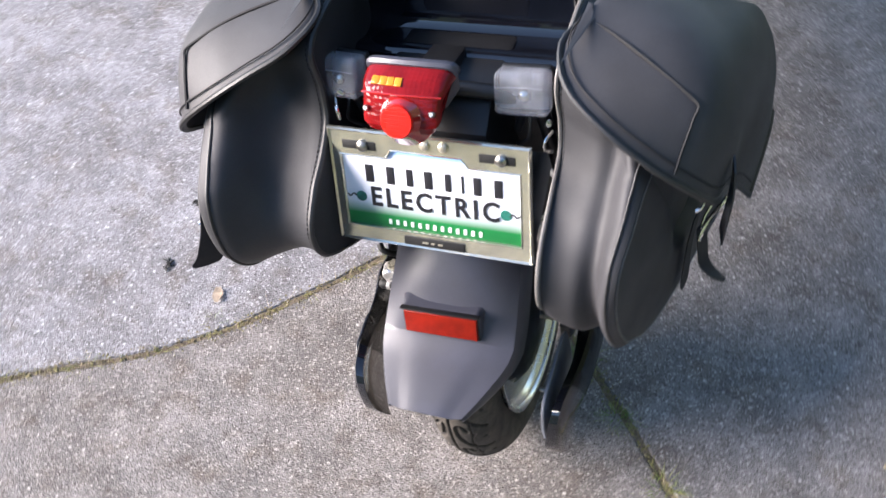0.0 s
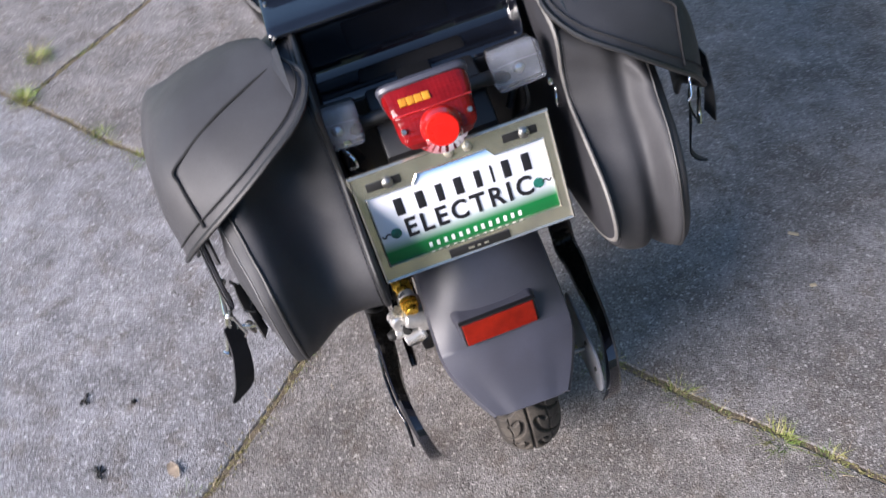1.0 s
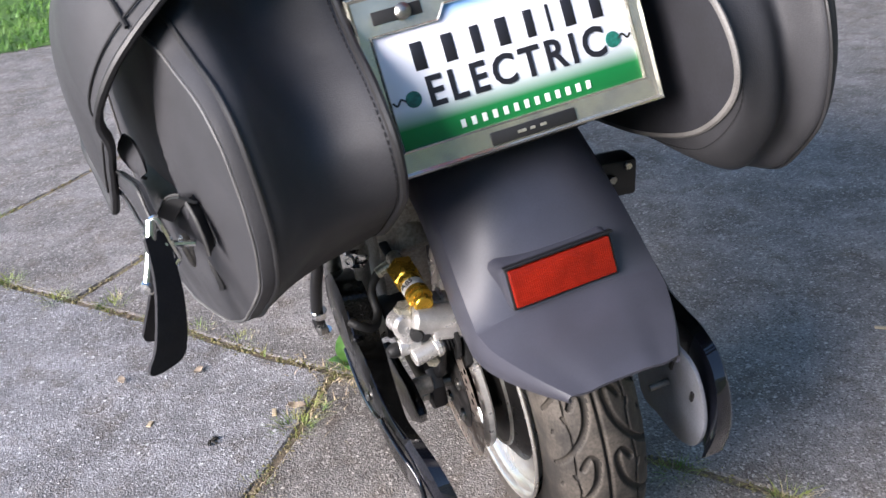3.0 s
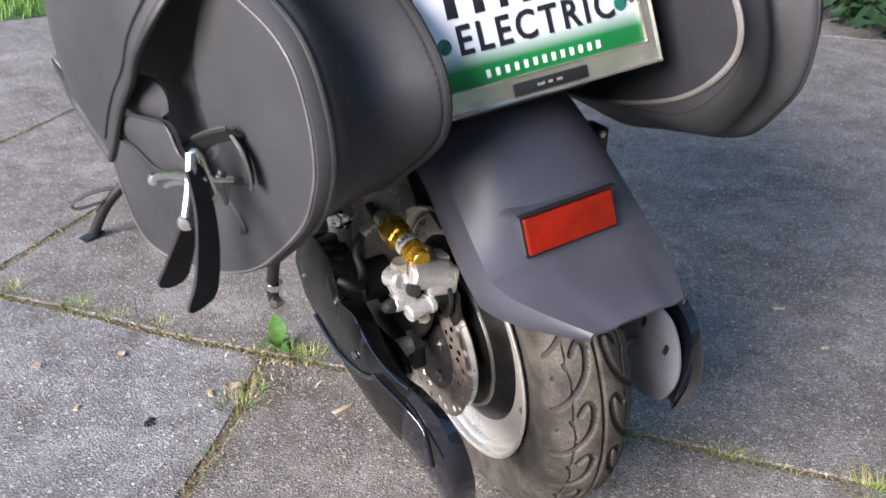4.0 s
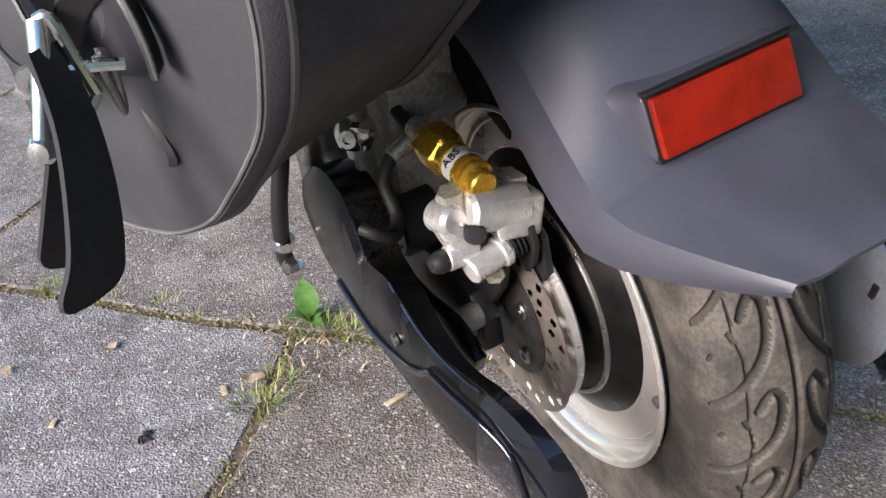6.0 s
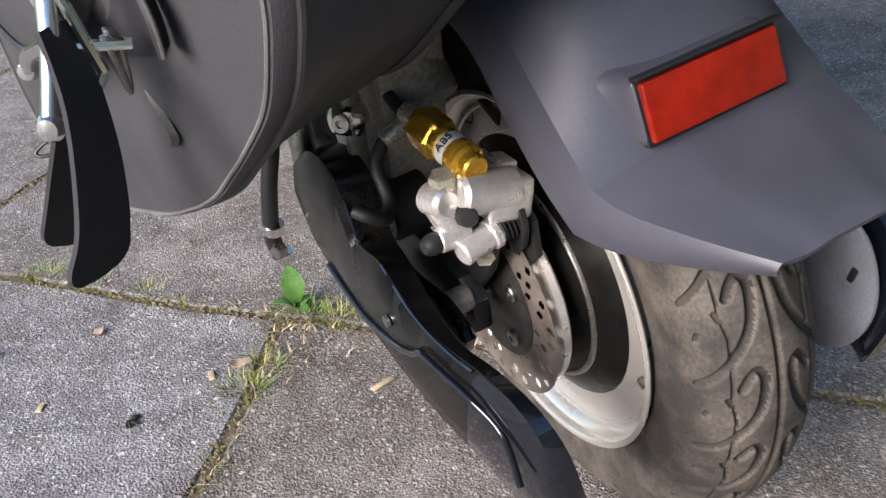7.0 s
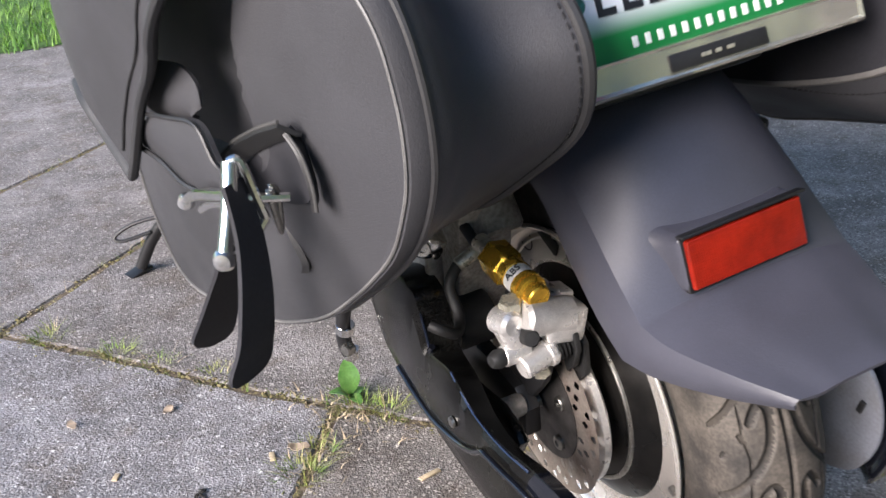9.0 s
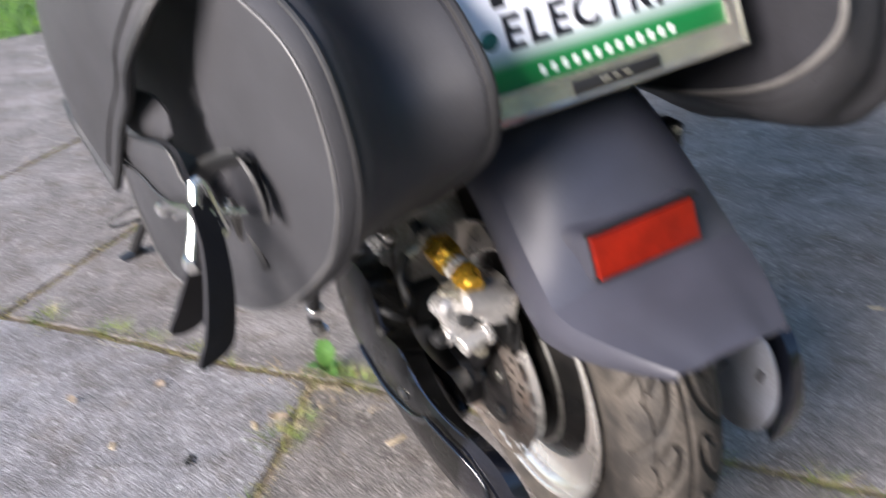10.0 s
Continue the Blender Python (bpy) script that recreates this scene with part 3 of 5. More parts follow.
def tyre():
    prof = []
    for i in range(181):                       # across the tread and down the sidewalls to the beads
        t = -1 + 2 * i / 180
        a = t * 1.95
        past = max(abs(a) - math.pi / 2, 0) / 0.38
        x = HW * math.sin(a) if not past else math.copysign(HW - 0.003 * past ** 2, a)
        r = TR - 0.050 * (1 - math.cos(a)) if not past else TR - 0.050 - 0.044 * past
        prof.append((x, r))
    prof = np.array(prof)
    n, k = 1500, len(prof)
    th = np.arange(n) * 2 * math.pi / n
    U, X = np.meshgrid(-th * TR, np.arcsin(np.clip(prof[:, 0] / HW, -1, 1)) * HW * 0.9, indexing="ij")
    D = groove_depths(U, X) * (prof[:, 1] > TR - 0.043)[None, :]
    Rr = prof[:, 1][None, :] - D
    verts = np.stack([np.broadcast_to(prof[:, 0], Rr.shape), AY - Rr * np.cos(th)[:, None], AX + Rr * np.sin(th)[:, None]], -1).reshape(-1, 3)
    idx = np.arange(n * k).reshape(n, k)
    nxt = np.roll(idx, -1, axis=0)
    faces = np.stack([idx[:, :-1], nxt[:, :-1], nxt[:, 1:], idx[:, 1:]], -1).reshape(-1, 4)
    # groove floors past a set depth get the darker rubber
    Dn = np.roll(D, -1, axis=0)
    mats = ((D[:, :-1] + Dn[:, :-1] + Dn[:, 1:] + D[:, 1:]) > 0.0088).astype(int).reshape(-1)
    me = bpy.data.meshes.new("tyre")
    me.from_pydata(verts.tolist(), [], faces.tolist())
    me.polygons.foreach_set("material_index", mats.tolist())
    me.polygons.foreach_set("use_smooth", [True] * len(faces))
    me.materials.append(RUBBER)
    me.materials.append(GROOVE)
    ob = new("tyre", me)
    ob.parent = wheel
    return tagged(ob, "dusty black tyre with a hooked tread")


tyre()
AXLE = (0, AY, AX)
SIDE = [(0.046, 0.170), (0.053, 0.174), (0.0590, 0.181), (0.0615, 0.1855), (0.0640, 0.1855), (0.0652, 0.1830), (0.0635, 0.1795), (0.0560, 0.1772), (0.0475, 0.1755), (0.0440, 0.1728), (0.0438, 0.1692), (0.0470, 0.1672), (0.0478, 0.1648), (0.0450, 0.1628), (0.0370, 0.1604), (0.0335, 0.1574), (0.0342, 0.1542), (0.0372, 0.1525), (0.0368, 0.1502), (0.0320, 0.1480), (0.0270, 0.140)]
part("rim", lathe([(-p.x, p.y) for p in catmull([Vector((a, r, 0)) for a, r in SIDE], 3)] + SIDE[::-1], 144, AXLE), RIM, wheel, "silver painted rim", angle=60)
part("hub_motor", lathe([(-0.026, 0.1425), (-0.034, 0.1432), (-0.040, 0.1415), (-0.046, 0.1360), (-0.056, 0.1180), (-0.0605, 0.1105), (-0.062, 0.1065), (-0.064, 0.100), (-0.067, 0.085), (-0.072, 0.060), (-0.085, 0.045), (-0.094, 0.040), (-0.094, 0.0)], 120, AXLE), HUB, wheel, "dusty black hub motor cover")
part("hub_ring", lathe([(-0.0605, 0.1095), (-0.0632, 0.1088), (-0.0645, 0.1070), (-0.0642, 0.1045), (-0.062, 0.1035)], 120, AXLE, close=True), STEEL, wheel, "thin worn metal ring")
part("hub_cover", lathe([(0.026, 0.1425), (0.042, 0.138), (0.058, 0.115), (0.068, 0.06), (0.075, 0.0)], 96, AXLE), HUB, wheel)
part("disc_flange", lathe([(-0.078, 0.080), (-0.080, 0.0985), (-0.083, 0.1015), (-0.090, 0.1015), (-0.092, 0.098), (-0.092, 0.080)], 96, AXLE, close=True), ALU, wheel, "bright turned flange")
part("axle", rod((-0.135, AY, AX), (0.135, AY, AX), 0.008), STEEL, wheel)
for k in range(4):
    a = radians(196 + 90 * k)
    part("valve_tab", rbox((-0.046, AY + 0.160 * math.cos(a), AX + 0.160 * math.sin(a)), (0.012, 0.009, 0.007), 0.001, (math.degrees(a), 0, 0)), STEEL, wheel)


def rotor():
    """A flat ring with rows of round-ended slots cut through."""
    bm = bmesh.new()
    n, radii = 288, [0.063 + 0.0025 * i for i in range(18)] + [0.109]
    rows = [[bm.verts.new((0, r * math.cos(2 * math.pi * i / n), r * math.sin(2 * math.pi * i / n))) for i in range(n)] for r in radii]
    for j in range(len(radii) - 1):
        for i in range(n):
            cut = False
            for j0, c0, span in ((3, 4, 36), (3, 16, 36), (7, 10, 36), (8, 25, 36), (12, 4, 36), (12, 19, 36), (13, 31, 36)):
                d = (i % span) - c0
                if (j in (j0, j0 + 3) and d in (0, 1)) or (j in (j0 + 1, j0 + 2) and d in (-1, 0, 1, 2)):
                    cut = True
            if not cut:
                bm.faces.new((rows[j][i], rows[j][(i + 1) % n], rows[j + 1][(i + 1) % n], rows[j + 1][i]))
    bmesh.ops.solidify(bm, geom=list(bm.faces), thickness=0.0038)
    return bm


part("brake_disc", rotor(), ROTOR, wheel, "slotted steel brake disc with rust tints", m=pose(-0.102, AY, AX), angle=30)
part("disc_carrier", lathe([(-0.1065, 0.0), (-0.1065, 0.020), (-0.1045, 0.024), (-0.1045, 0.060), (-0.103, 0.0685), (-0.100, 0.0685), (-0.098, 0.050), (-0.09, 0.045)], 72, AXLE), HUBGREY, wheel, "dull dark grey disc carrier")
for k in range(5):
    a = radians(226 + 72 * k)
    c = (AY + 0.050 * math.cos(a), AX + 0.050 * math.sin(a))
    part("disc_bolt", lathe([(0, 0.0085), (0.003, 0.0085), (0.0045, 0.007), (0.0046, 0.004), (0.0025, 0.0038), (0.0025, 0)], 18, (-0.1045, *c), (-1, 0, 0)), STEEL, wheel)

# swing arm and stays, behind the disc and on the far side
part("swing_arm", prism([(-0.015, 0.262), (0.0, 0.249), (0.05, 0.245), (0.42, 0.27), (0.42, 0.33), (0.12, 0.325), (0.04, 0.320), (0.0, 0.316), (-0.018, 0.295)], -0.140, -0.120, "x", 0.004), BLACK, scooter, "black painted swing arm")
part("swing_arm", prism([(-0.015, 0.262), (0.0, 0.249), (0.05, 0.245), (0.42, 0.27), (0.42, 0.33), (0.12, 0.325), (0.04, 0.320), (0.0, 0.316), (-0.018, 0.295)], 0.118, 0.138, "x", 0.004), BLACK, scooter)
part("arm_cover", prism([(0.093, 0.315), (0.034, 0.313), (-0.024, 0.320), (-0.056, 0.310), (-0.066, 0.300), (-0.052, 0.278), (-0.001, 0.243), (0.075, 0.231), (0.153, 0.249)], -0.172, -0.160, "x", 0.003), DUSTY, scooter, "glossy black swing arm cover")
part("axle_nut", hexbolt((-0.140, AY, AX), (-1, 0, 0), 0.016, 0.012), STEEL, scooter)


def fender_stations():
    """Centre (y, z), shoulder (x, y, z) and lower edge (x, y, z) down the mudguard."""
    return [((0.10, 0.690), (0.095, 0.12, 0.645), (0.100, 0.15, 0.60)),
            ((0.00, 0.675), (0.100, 0.02, 0.628), (0.106, 0.045, 0.570)),
            ((-0.085, 0.632), (0.102, -0.055, 0.592), (0.109, -0.035, 0.545)),
            ((-0.140, 0.580), (0.106, -0.112, 0.548), (0.112, -0.088, 0.497)),
            ((-0.176, 0.530), (0.109, -0.158, 0.508), (0.114, -0.132, 0.458)),
            ((-0.198, 0.492), (0.110, -0.192, 0.479), (0.113, -0.166, 0.432)),
            ((-0.232, 0.481), (0.104, -0.222, 0.471), (0.107, -0.208, 0.434)),
            ((-0.280, 0.472), (0.083, -0.272, 0.464), (0.086, -0.265, 0.440)),
            ((-0.322, 0.463), (0.060, -0.316, 0.458), (0.061, -0.314, 0.447))]


def fender():
    st = fender_stations()
    up = [catmull([Vector((0, *s[0])) for s in st[:6]], 5), catmull([Vector(s[1]) for s in st[:6]], 5), catmull([Vector(s[2]) for s in st[:6]], 5)]
    lo = [catmull([Vector((0, *s[0])) for s in st[5:]], 5), catmull([Vector(s[1]) for s in st[5:]], 5), catmull([Vector(s[2]) for s in st[5:]], 5)]
    cols = [u + l[1:] for u, l in zip(up, lo)]
    rows = []
    for k, (c, s, e) in enumerate(zip(*cols)):
        half = []
        for i in range(9):                     # centre to shoulder: a flat crown that rounds over
            t = i / 8
            bulge = 1 - t ** 2.6
            p = Vector((s.x * t, s.y + (c.y - s.y) * bulge, s.z + (c.z - s.z) * bulge))
            flare = min(max((k - 26) / 8, 0), 1)   # the flare is hollowed behind a raised lip
            p.z -= 0.0026 * flare * math.exp(-((t - 0.70) / 0.20) ** 2)
            half.append(p)
        for i in range(1, 5):
            t = i / 4
            half.append(s.lerp(e, t) + Vector((0.003 * math.sin(math.pi * t), 0, 0)))
        rows.append([Vector((-p.x, p.y, p.z)) for p in half[:0:-1]] + half)
    return grid(rows, 0.0035)


part("rear_mudguard", fender(), FENDER, scooter, "matte grey plastic mudguard with a flared tip", angle=28)
# reflector and its housing
RM = pose(-0.003, -0.190, 0.519, -16, 0, 1.5)


def plinth():
    """A rounded rectangle that flares into the mudguard."""
    rings = []
    for y, w, h, z in ((-0.002, 0.126, 0.047, 0.0), (0.0, 0.1285, 0.0495, 0.0), (0.008, 0.130, 0.051, 0.0), (0.016, 0.134, 0.056, -0.001), (0.024, 0.142, 0.066, -0.003), (0.034, 0.154, 0.082, -0.006)):
        r = 0.006 + 0.35 * max(y, 0)
        ring = []
        for cx, cz, a0 in ((1, 1, 0), (-1, 1, 90), (-1, -1, 180), (1, -1, 270)):
            for k in range(5):
                a = radians(a0 + 22.5 * k)
                ring.append(Vector((cx * (w / 2 - r) + r * math.cos(a), y, z + cz * (h / 2 - r) + r * math.sin(a))))
        rings.append(ring)
    return loft(rings)


part("reflector_housing", plinth(), FENDER, scooter, "grey plinth moulded into the mudguard", m=RM, angle=30)
part("reflector_visor", rbox((0, -0.0045, 0.0245), (0.130, 0.010, 0.0030), 0.0012), BLACK, scooter, m=RM)
part("reflector_frame", prism([(-0.0633, -0.0238), (-0.0615, -0.0250), (0.0615, -0.0250), (0.0633, -0.0238), (0.0633, 0.0218), (0.0615, 0.0230), (-0.0615, 0.0230), (-0.0633, 0.0218)], -0.0025, 0.004, "y", 0.0012), BLACK, scooter, "thin black rubber frame", m=RM)
part("reflector", rbox((0, -0.003, -0.001), (0.121, 0.008, 0.043), 0.0025, seg=3), RED, scooter, "red rectangular reflector", m=RM)

# show plate with its chrome frame
PM = pose(0.002, -0.121, 0.747, 70, 0, 0)      # lies in its own x, y plane


def plate_frame():
    bm = bmesh.new()
    W, Hh = 0.1525, 0.0925
    inner = [(-0.138, -0.068), (0.138, -0.068), (0.138, 0.052), (0.062, 0.052), (0.052, 0.066), (-0.056, 0.066), (-0.066, 0.052), (-0.138, 0.052)]
    # a flat bordered ring made of quads between matched rings
    mo = [(-W, -Hh), (W, -Hh), (W, Hh), (0.062, Hh), (0.052, Hh), (-0.056, Hh), (-0.066, Hh), (-W, Hh)]
    levels = [(mo, 0.0), (mo, 0.005), ([(x * 0.985, y * 0.975) for x, y in mo], 0.0075), ([(x * 0.965, y * 0.945) for x, y in mo], 0.005), (inner, 0.0045), ([(x * 0.985, y * 0.97) for x, y in inner], 0.006), ([(x * 0.975, y * 0.955) for x, y in inner], 0.0035), ([(x * 0.975, y * 0.955) for x, y in inner], 0.0)]
    rings = [[(x, y, z) for x, y in ring] for ring, z in levels]
    return loft(rings, True, False, bm)


plate = part("show_plate", rbox((0, 0, 0), (0.29, 0.165, 0.0016), 0.0005), PLATE, scooter, "white dealer plate with blue and green bands in a chrome frame", m=PM)
part("plate_frame", plate_frame(), PLATED, plate, "chrome plate frame", angle=20)
for x, y, w in ((-0.104, 0.068, 0.052), (0.104, 0.070, 0.052)):
    part("slot", rbox((x, y, 0.0052), (w, 0.013, 0.002), 0.0008), SOFT, plate)
    part("screw", lathe([(0, 0.0085), (0.004, 0.0085), (0.007, 0.005), (0.0075, 0)], 20, (x + 0.006, y, 0.005), (0, 0, 1)), STEEL, plate)
for x in (-0.012, 0.016):
    part("screw", lathe([(0, 0.007), (0.003, 0.007), (0.005, 0.004), (0.0055, 0)], 20, (x + 0.01, 0.079, 0.005), (0, 0, 1)), BRASS, plate)
part("dealer_badge", rbox((0.002, -0.080, 0.0055), (0.096, 0.014, 0.003), 0.0014), SOFT, plate, "black badge on the frame")
for i, w in enumerate((0.012, 0.007, 0.009)):
    part("badge_print", rbox((-0.012 + i * 0.012, -0.080, 0.0074), (w * 0.8, 0.003, 0.0008), 0.0002), BRASS, plate)
# upper line and foot line of the print, as plain bars
for i, w in enumerate((0.022, 0.021, 0.017, 0.021, 0.016, 0.006, 0.020, 0.021)):
    x = (-0.094, -0.061, -0.031, -0.002, 0.028, 0.050, 0.072, 0.103)[i]
    part("print_bar", rbox((x, 0.022, 0.0012), (w * 0.58, 0.028, 0.0012), 0.0003), INK, plate)
for i in range(13):
    part("print_bar", rbox((-0.068 + i * 0.0118, -0.0555, 0.0012), (0.0050, 0.0085, 0.0012), 0.0003), WPRINT, plate)


def lettering(text, size, mat, parent, m, label="", stretch=1.0, spacing=1.0, bold=0.0):
    """Raised print from the built-in font, as a mesh."""
    cu = bpy.data.curves.new("print", "FONT")
    cu.body, cu.size, cu.align_x, cu.align_y, cu.extrude, cu.resolution_u = text, size, "CENTER", "CENTER", 0.0005, 3
    cu.space_character, cu.offset = spacing, bold
    tmp = bpy.data.objects.new("print", cu)
    scene.collection.objects.link(tmp)
    dg = bpy.context.evaluated_depsgraph_get()
    me = bpy.data.meshes.new_from_object(tmp.evaluated_get(dg))
    bpy.data.objects.remove(tmp)
    ob = new("lettering", me)
    me.materials.clear()
    me.materials.append(mat)
    ob.parent = parent
    ob.matrix_basis = m @ Matrix.Diagonal((stretch, 1, 1, 1))
    return tagged(ob, label)


lettering("ELECTRIC", 0.0435, INK, plate, pose(0.004, -0.017, 0.0016), "black capital lettering", 0.88, 1.25, 0.0009)
for s in (-1, 1):
    part("plug_emblem", lathe([(0, 0.0085), (0.0012, 0.008), (0.0012, 0)], 24, (s * 0.112 + 0.001, -0.018, 0.0008), (0, 0, 1)), TEAL, plate, "small green emblem")
    part("plug_emblem", tube([(s * 0.119, -0.018, 0.0015), (s * 0.124, -0.015, 0.0015), (s * 0.129, -0.02, 0.0015), (s * 0.133, -0.016, 0.0015)], 0.0011, 6), SOFT, plate)

# plastics behind the plate, tail lamp and indicators
part("under_tail", rbox((-0.003, 0.045, 0.775), (0.30, 0.03, 0.17), 0.008), BLACK, scooter, "black panel under the tail")
part("lamp_stem", prism([(-0.058, 0.865), (-0.058, 0.90), (0.05, 0.875), (0.05, 0.85)], -0.030, 0.022, "x", 0.004), BLACK, scooter)
part("plate_bracket", prism([(-0.115, 0.64), (-0.095, 0.63), (0.10, 0.66), (0.10, 0.86), (-0.02, 0.87), (-0.075, 0.83)], -0.085, 0.085, "x", 0.006), BLACK, scooter, "black plastic plate bracket")
part("rear_frame_tube", tube([(-0.135, 0.06, 0.60), (-0.14, 0.02, 0.74), (-0.135, -0.01, 0.84), (-0.08, -0.03, 0.87), (0.08, -0.03, 0.87), (0.135, -0.01, 0.84), (0.14, 0.02, 0.74), (0.135, 0.06, 0.60)], 0.011, 12), BLACK, scooter)


def lamp_shell(profile, x0):
    """A shell across the scooter: each (y, z, half width) of a side view swept from side to side, rounded at the ends."""
    cy, cz = sum(p[0] for p in profile) / len(profile), sum(p[1] for p in profile) / len(profile)
    rings = []
    for f, k in ((-1.0, 0.62), (-0.985, 0.76), (-0.95, 0.87), (-0.88, 0.95), (-0.76, 0.99), (-0.4, 1.0), (0.0, 1.0), (0.4, 1.0), (0.76, 0.99), (0.88, 0.95), (0.95, 0.87), (0.985, 0.76), (1.0, 0.62)):
        rings.append([Vector((x0 + f * h, cy + (y - cy) * k - 0.006 * (1 - f * f), cz + (z - cz) * k + 0.005 * (1 - f * f))) for y, z, h in profile])
    return loft(rings)


LX = -0.005
lamp = part("tail_lamp", lamp_shell([(-0.050, 0.936, 0.062), (-0.074, 0.944, 0.062), (-0.096, 0.941, 0.060), (-0.112, 0.932, 0.057), (-0.116, 0.926, 0.056), (-0.127, 0.912, 0.056), (-0.137, 0.897, 0.055), (-0.136, 0.886, 0.050), (-0.110, 0.868, 0.036), (-0.050, 0.868, 0.036)], LX), REDLENS, scooter, "deep red tail lamp with a round cone lens and amber strip", angle=24)
part("lamp_base", lamp_shell([(-0.055, 0.936, 0.064), (-0.058, 0.946, 0.066), (-0.068, 0.950, 0.0655), (-0.072, 0.946, 0.065), (-0.066, 0.90, 0.062), (-0.062, 0.862, 0.040), (-0.050, 0.862, 0.040)], LX), FENDER, lamp, "dark grey lamp base", angle=30)
part("lens_rim", tube([(LX - 0.056, -0.112, 0.930), (LX - 0.03, -0.118, 0.935), (LX, -0.1205, 0.937), (LX + 0.03, -0.118, 0.935), (LX + 0.056, -0.112, 0.930)], 0.0016, 8), REDCONE, lamp)
CONE = Vector((0.0, -0.88, 0.475))
C0 = Vector((LX + 0.003, -0.113, 0.897))
part("brake_cone", lathe([(0.0, 0.042), (0.006, 0.0415), (0.020, 0.032), (0.036, 0.0235)] , 72, C0, CONE), REDCONE, lamp, "glossy red cone round the lens", angle=20)
part("brake_lens", lathe([(0.035, 0.0232), (0.0375, 0.0228), (0.039, 0.0215), (0.0395, 0.0)], 60, C0, CONE), REDBRIGHT, lamp, "round bright red lens")
for i in range(4):
    part("amber_strip", rbox((LX - 0.036 + i * 0.0110, -0.1015 - 0.0035 * math.sin(0.35 + i * 0.3), 0.9432 + 0.0015 * math.sin(0.35 + i * 0.3)), (0.0105, 0.012, 0.003), 0.001, (22, 0, 0)), AMBER, lamp, "amber reflector strip")
for s in (-1, 1):
    part("lens_screw", lathe([(0, 0.0042), (0.003, 0.0042), (0.0045, 0.003), (0.0045, 0)], 14, (LX + s * 0.0465, -0.128, 0.916), (0, -0.75, 0.65)), STEEL, lamp)
for s in (-1, 1):
    IM = pose(s * 0.136 - 0.003, -0.030, 0.880, -24, 0, s * 3)
    sig = part("indicator", rbox((0, 0.016, 0.002), (0.070, 0.014, 0.056), 0.005, seg=3), BLACK, scooter, "clear turn signal in a dark shell", m=IM)
    part("indicator_lens", rbox((0, -0.008, 0), (0.074, 0.036, 0.060), 0.008, seg=4), CLEAR, sig, "hazy clear plastic lens")
    part("reflector_plate", rbox((0, 0.0075, 0), (0.064, 0.002, 0.050), 0.0008), REFLECT, sig)
    part("bulb", lathe([(0, 0.005), (0.004, 0.008), (0.010, 0.0095), (0.016, 0.007), (0.018, 0)], 20, (0.002, 0.004, -0.004), (0, -1, 0)), CHROME, sig, "small silver bulb")
    part("lens_seam", tube([(-0.030, -0.0265, 0.010), (0, -0.0268, 0.011), (0.030, -0.0265, 0.010)], 0.0008, 6), REFLECT, sig)
    part("indicator_stem", rod((0, 0.012, -0.02), (-s * 0.02, 0.03, -0.07), 0.006, 12), BLACK, sig)
    part("indicator_cable", tube([(0.004, 0.012, -0.028), (0.006, 0.002, -0.05), (0.0, 0.012, -0.075), (-s * 0.02, 0.03, -0.09)], 0.003, 8), SOFT, sig)

# glossy tail cowl above the lamp
def cowl():
    rings = []
    for x, k in ((-0.186, 0.0), (-0.185, 0.4), (-0.181, 0.85), (-0.175, 0.98), (-0.160, 1.0), (-0.08, 1.0), (0, 1.0), (0.08, 1.0), (0.150, 1.0), (0.165, 0.98), (0.171, 0.85), (0.175, 0.4), (0.176, 0.0)):
        full = [(0.30, 0.78), (0.10, 0.80), (0.045, 0.838), (0.034, 0.852), (0.036, 0.862), (0.046, 0.868), (0.058, 0.865), (0.078, 0.858), (0.100, 0.862), (0.112, 0.885), (0.108, 0.930), (0.094, 0.962), (0.084, 0.969), (0.080, 0.977), (0.090, 0.984), (0.12, 0.984), (0.30, 0.970)]
        ends = [(0.30, 0.78), (0.14, 0.80), (0.11, 0.84), (0.10, 0.87), (0.096, 0.89), (0.094, 0.905), (0.092, 0.92), (0.090, 0.93), (0.089, 0.94), (0.088, 0.95), (0.087, 0.958), (0.086, 0.965), (0.085, 0.970), (0.084, 0.976), (0.092, 0.981), (0.12, 0.982), (0.30, 0.968)]
        rings.append([Vector((x, a[0] * k + b[0] * (1 - k), a[1] * k + b[1] * (1 - k))) for a, b in zip(full, ends)])
    dense = [catmull(r, 3) for r in rings]
    dense = [list(r) for r in zip(*[catmull(col, 3) for col in zip(*dense)])]
    return loft(dense)


part("tail_cowl", cowl(), GLOSS, scooter, "glossy black tail cowl with a deep recess", angle=60)
part("cowl_trim", tube([(-0.170, 0.085, 0.89), (-0.181, 0.082, 0.93), (-0.183, 0.080, 0.968), (-0.176, 0.079, 0.979)], 0.0026, 8), PIPING, scooter, "thin grey edge trim")
part("seat_base", rbox((0.0, 0.42, 0.90), (0.36, 0.40, 0.10), 0.03, seg=4), DUSTY, scooter, "black seat base")
part("seat_cowl", prism([(0.198, 0.990), (0.206, 0.982), (0.95, 0.93), (0.99, 0.97), (0.92, 1.02), (0.45, 1.07), (0.30, 1.055), (0.22, 1.02)], -0.192, 0.186, "x", 0.022, seg=5), GLOSS, scooter, "glossy black seat cowl", angle=60)
part("seat_trim", rbox((-0.003, 0.187, 0.978), (0.350, 0.066, 0.012), 0.005, (24, 0, 0), seg=3), TRIMMETAL, scooter, "dull champagne metal strip along the seat's rear edge")
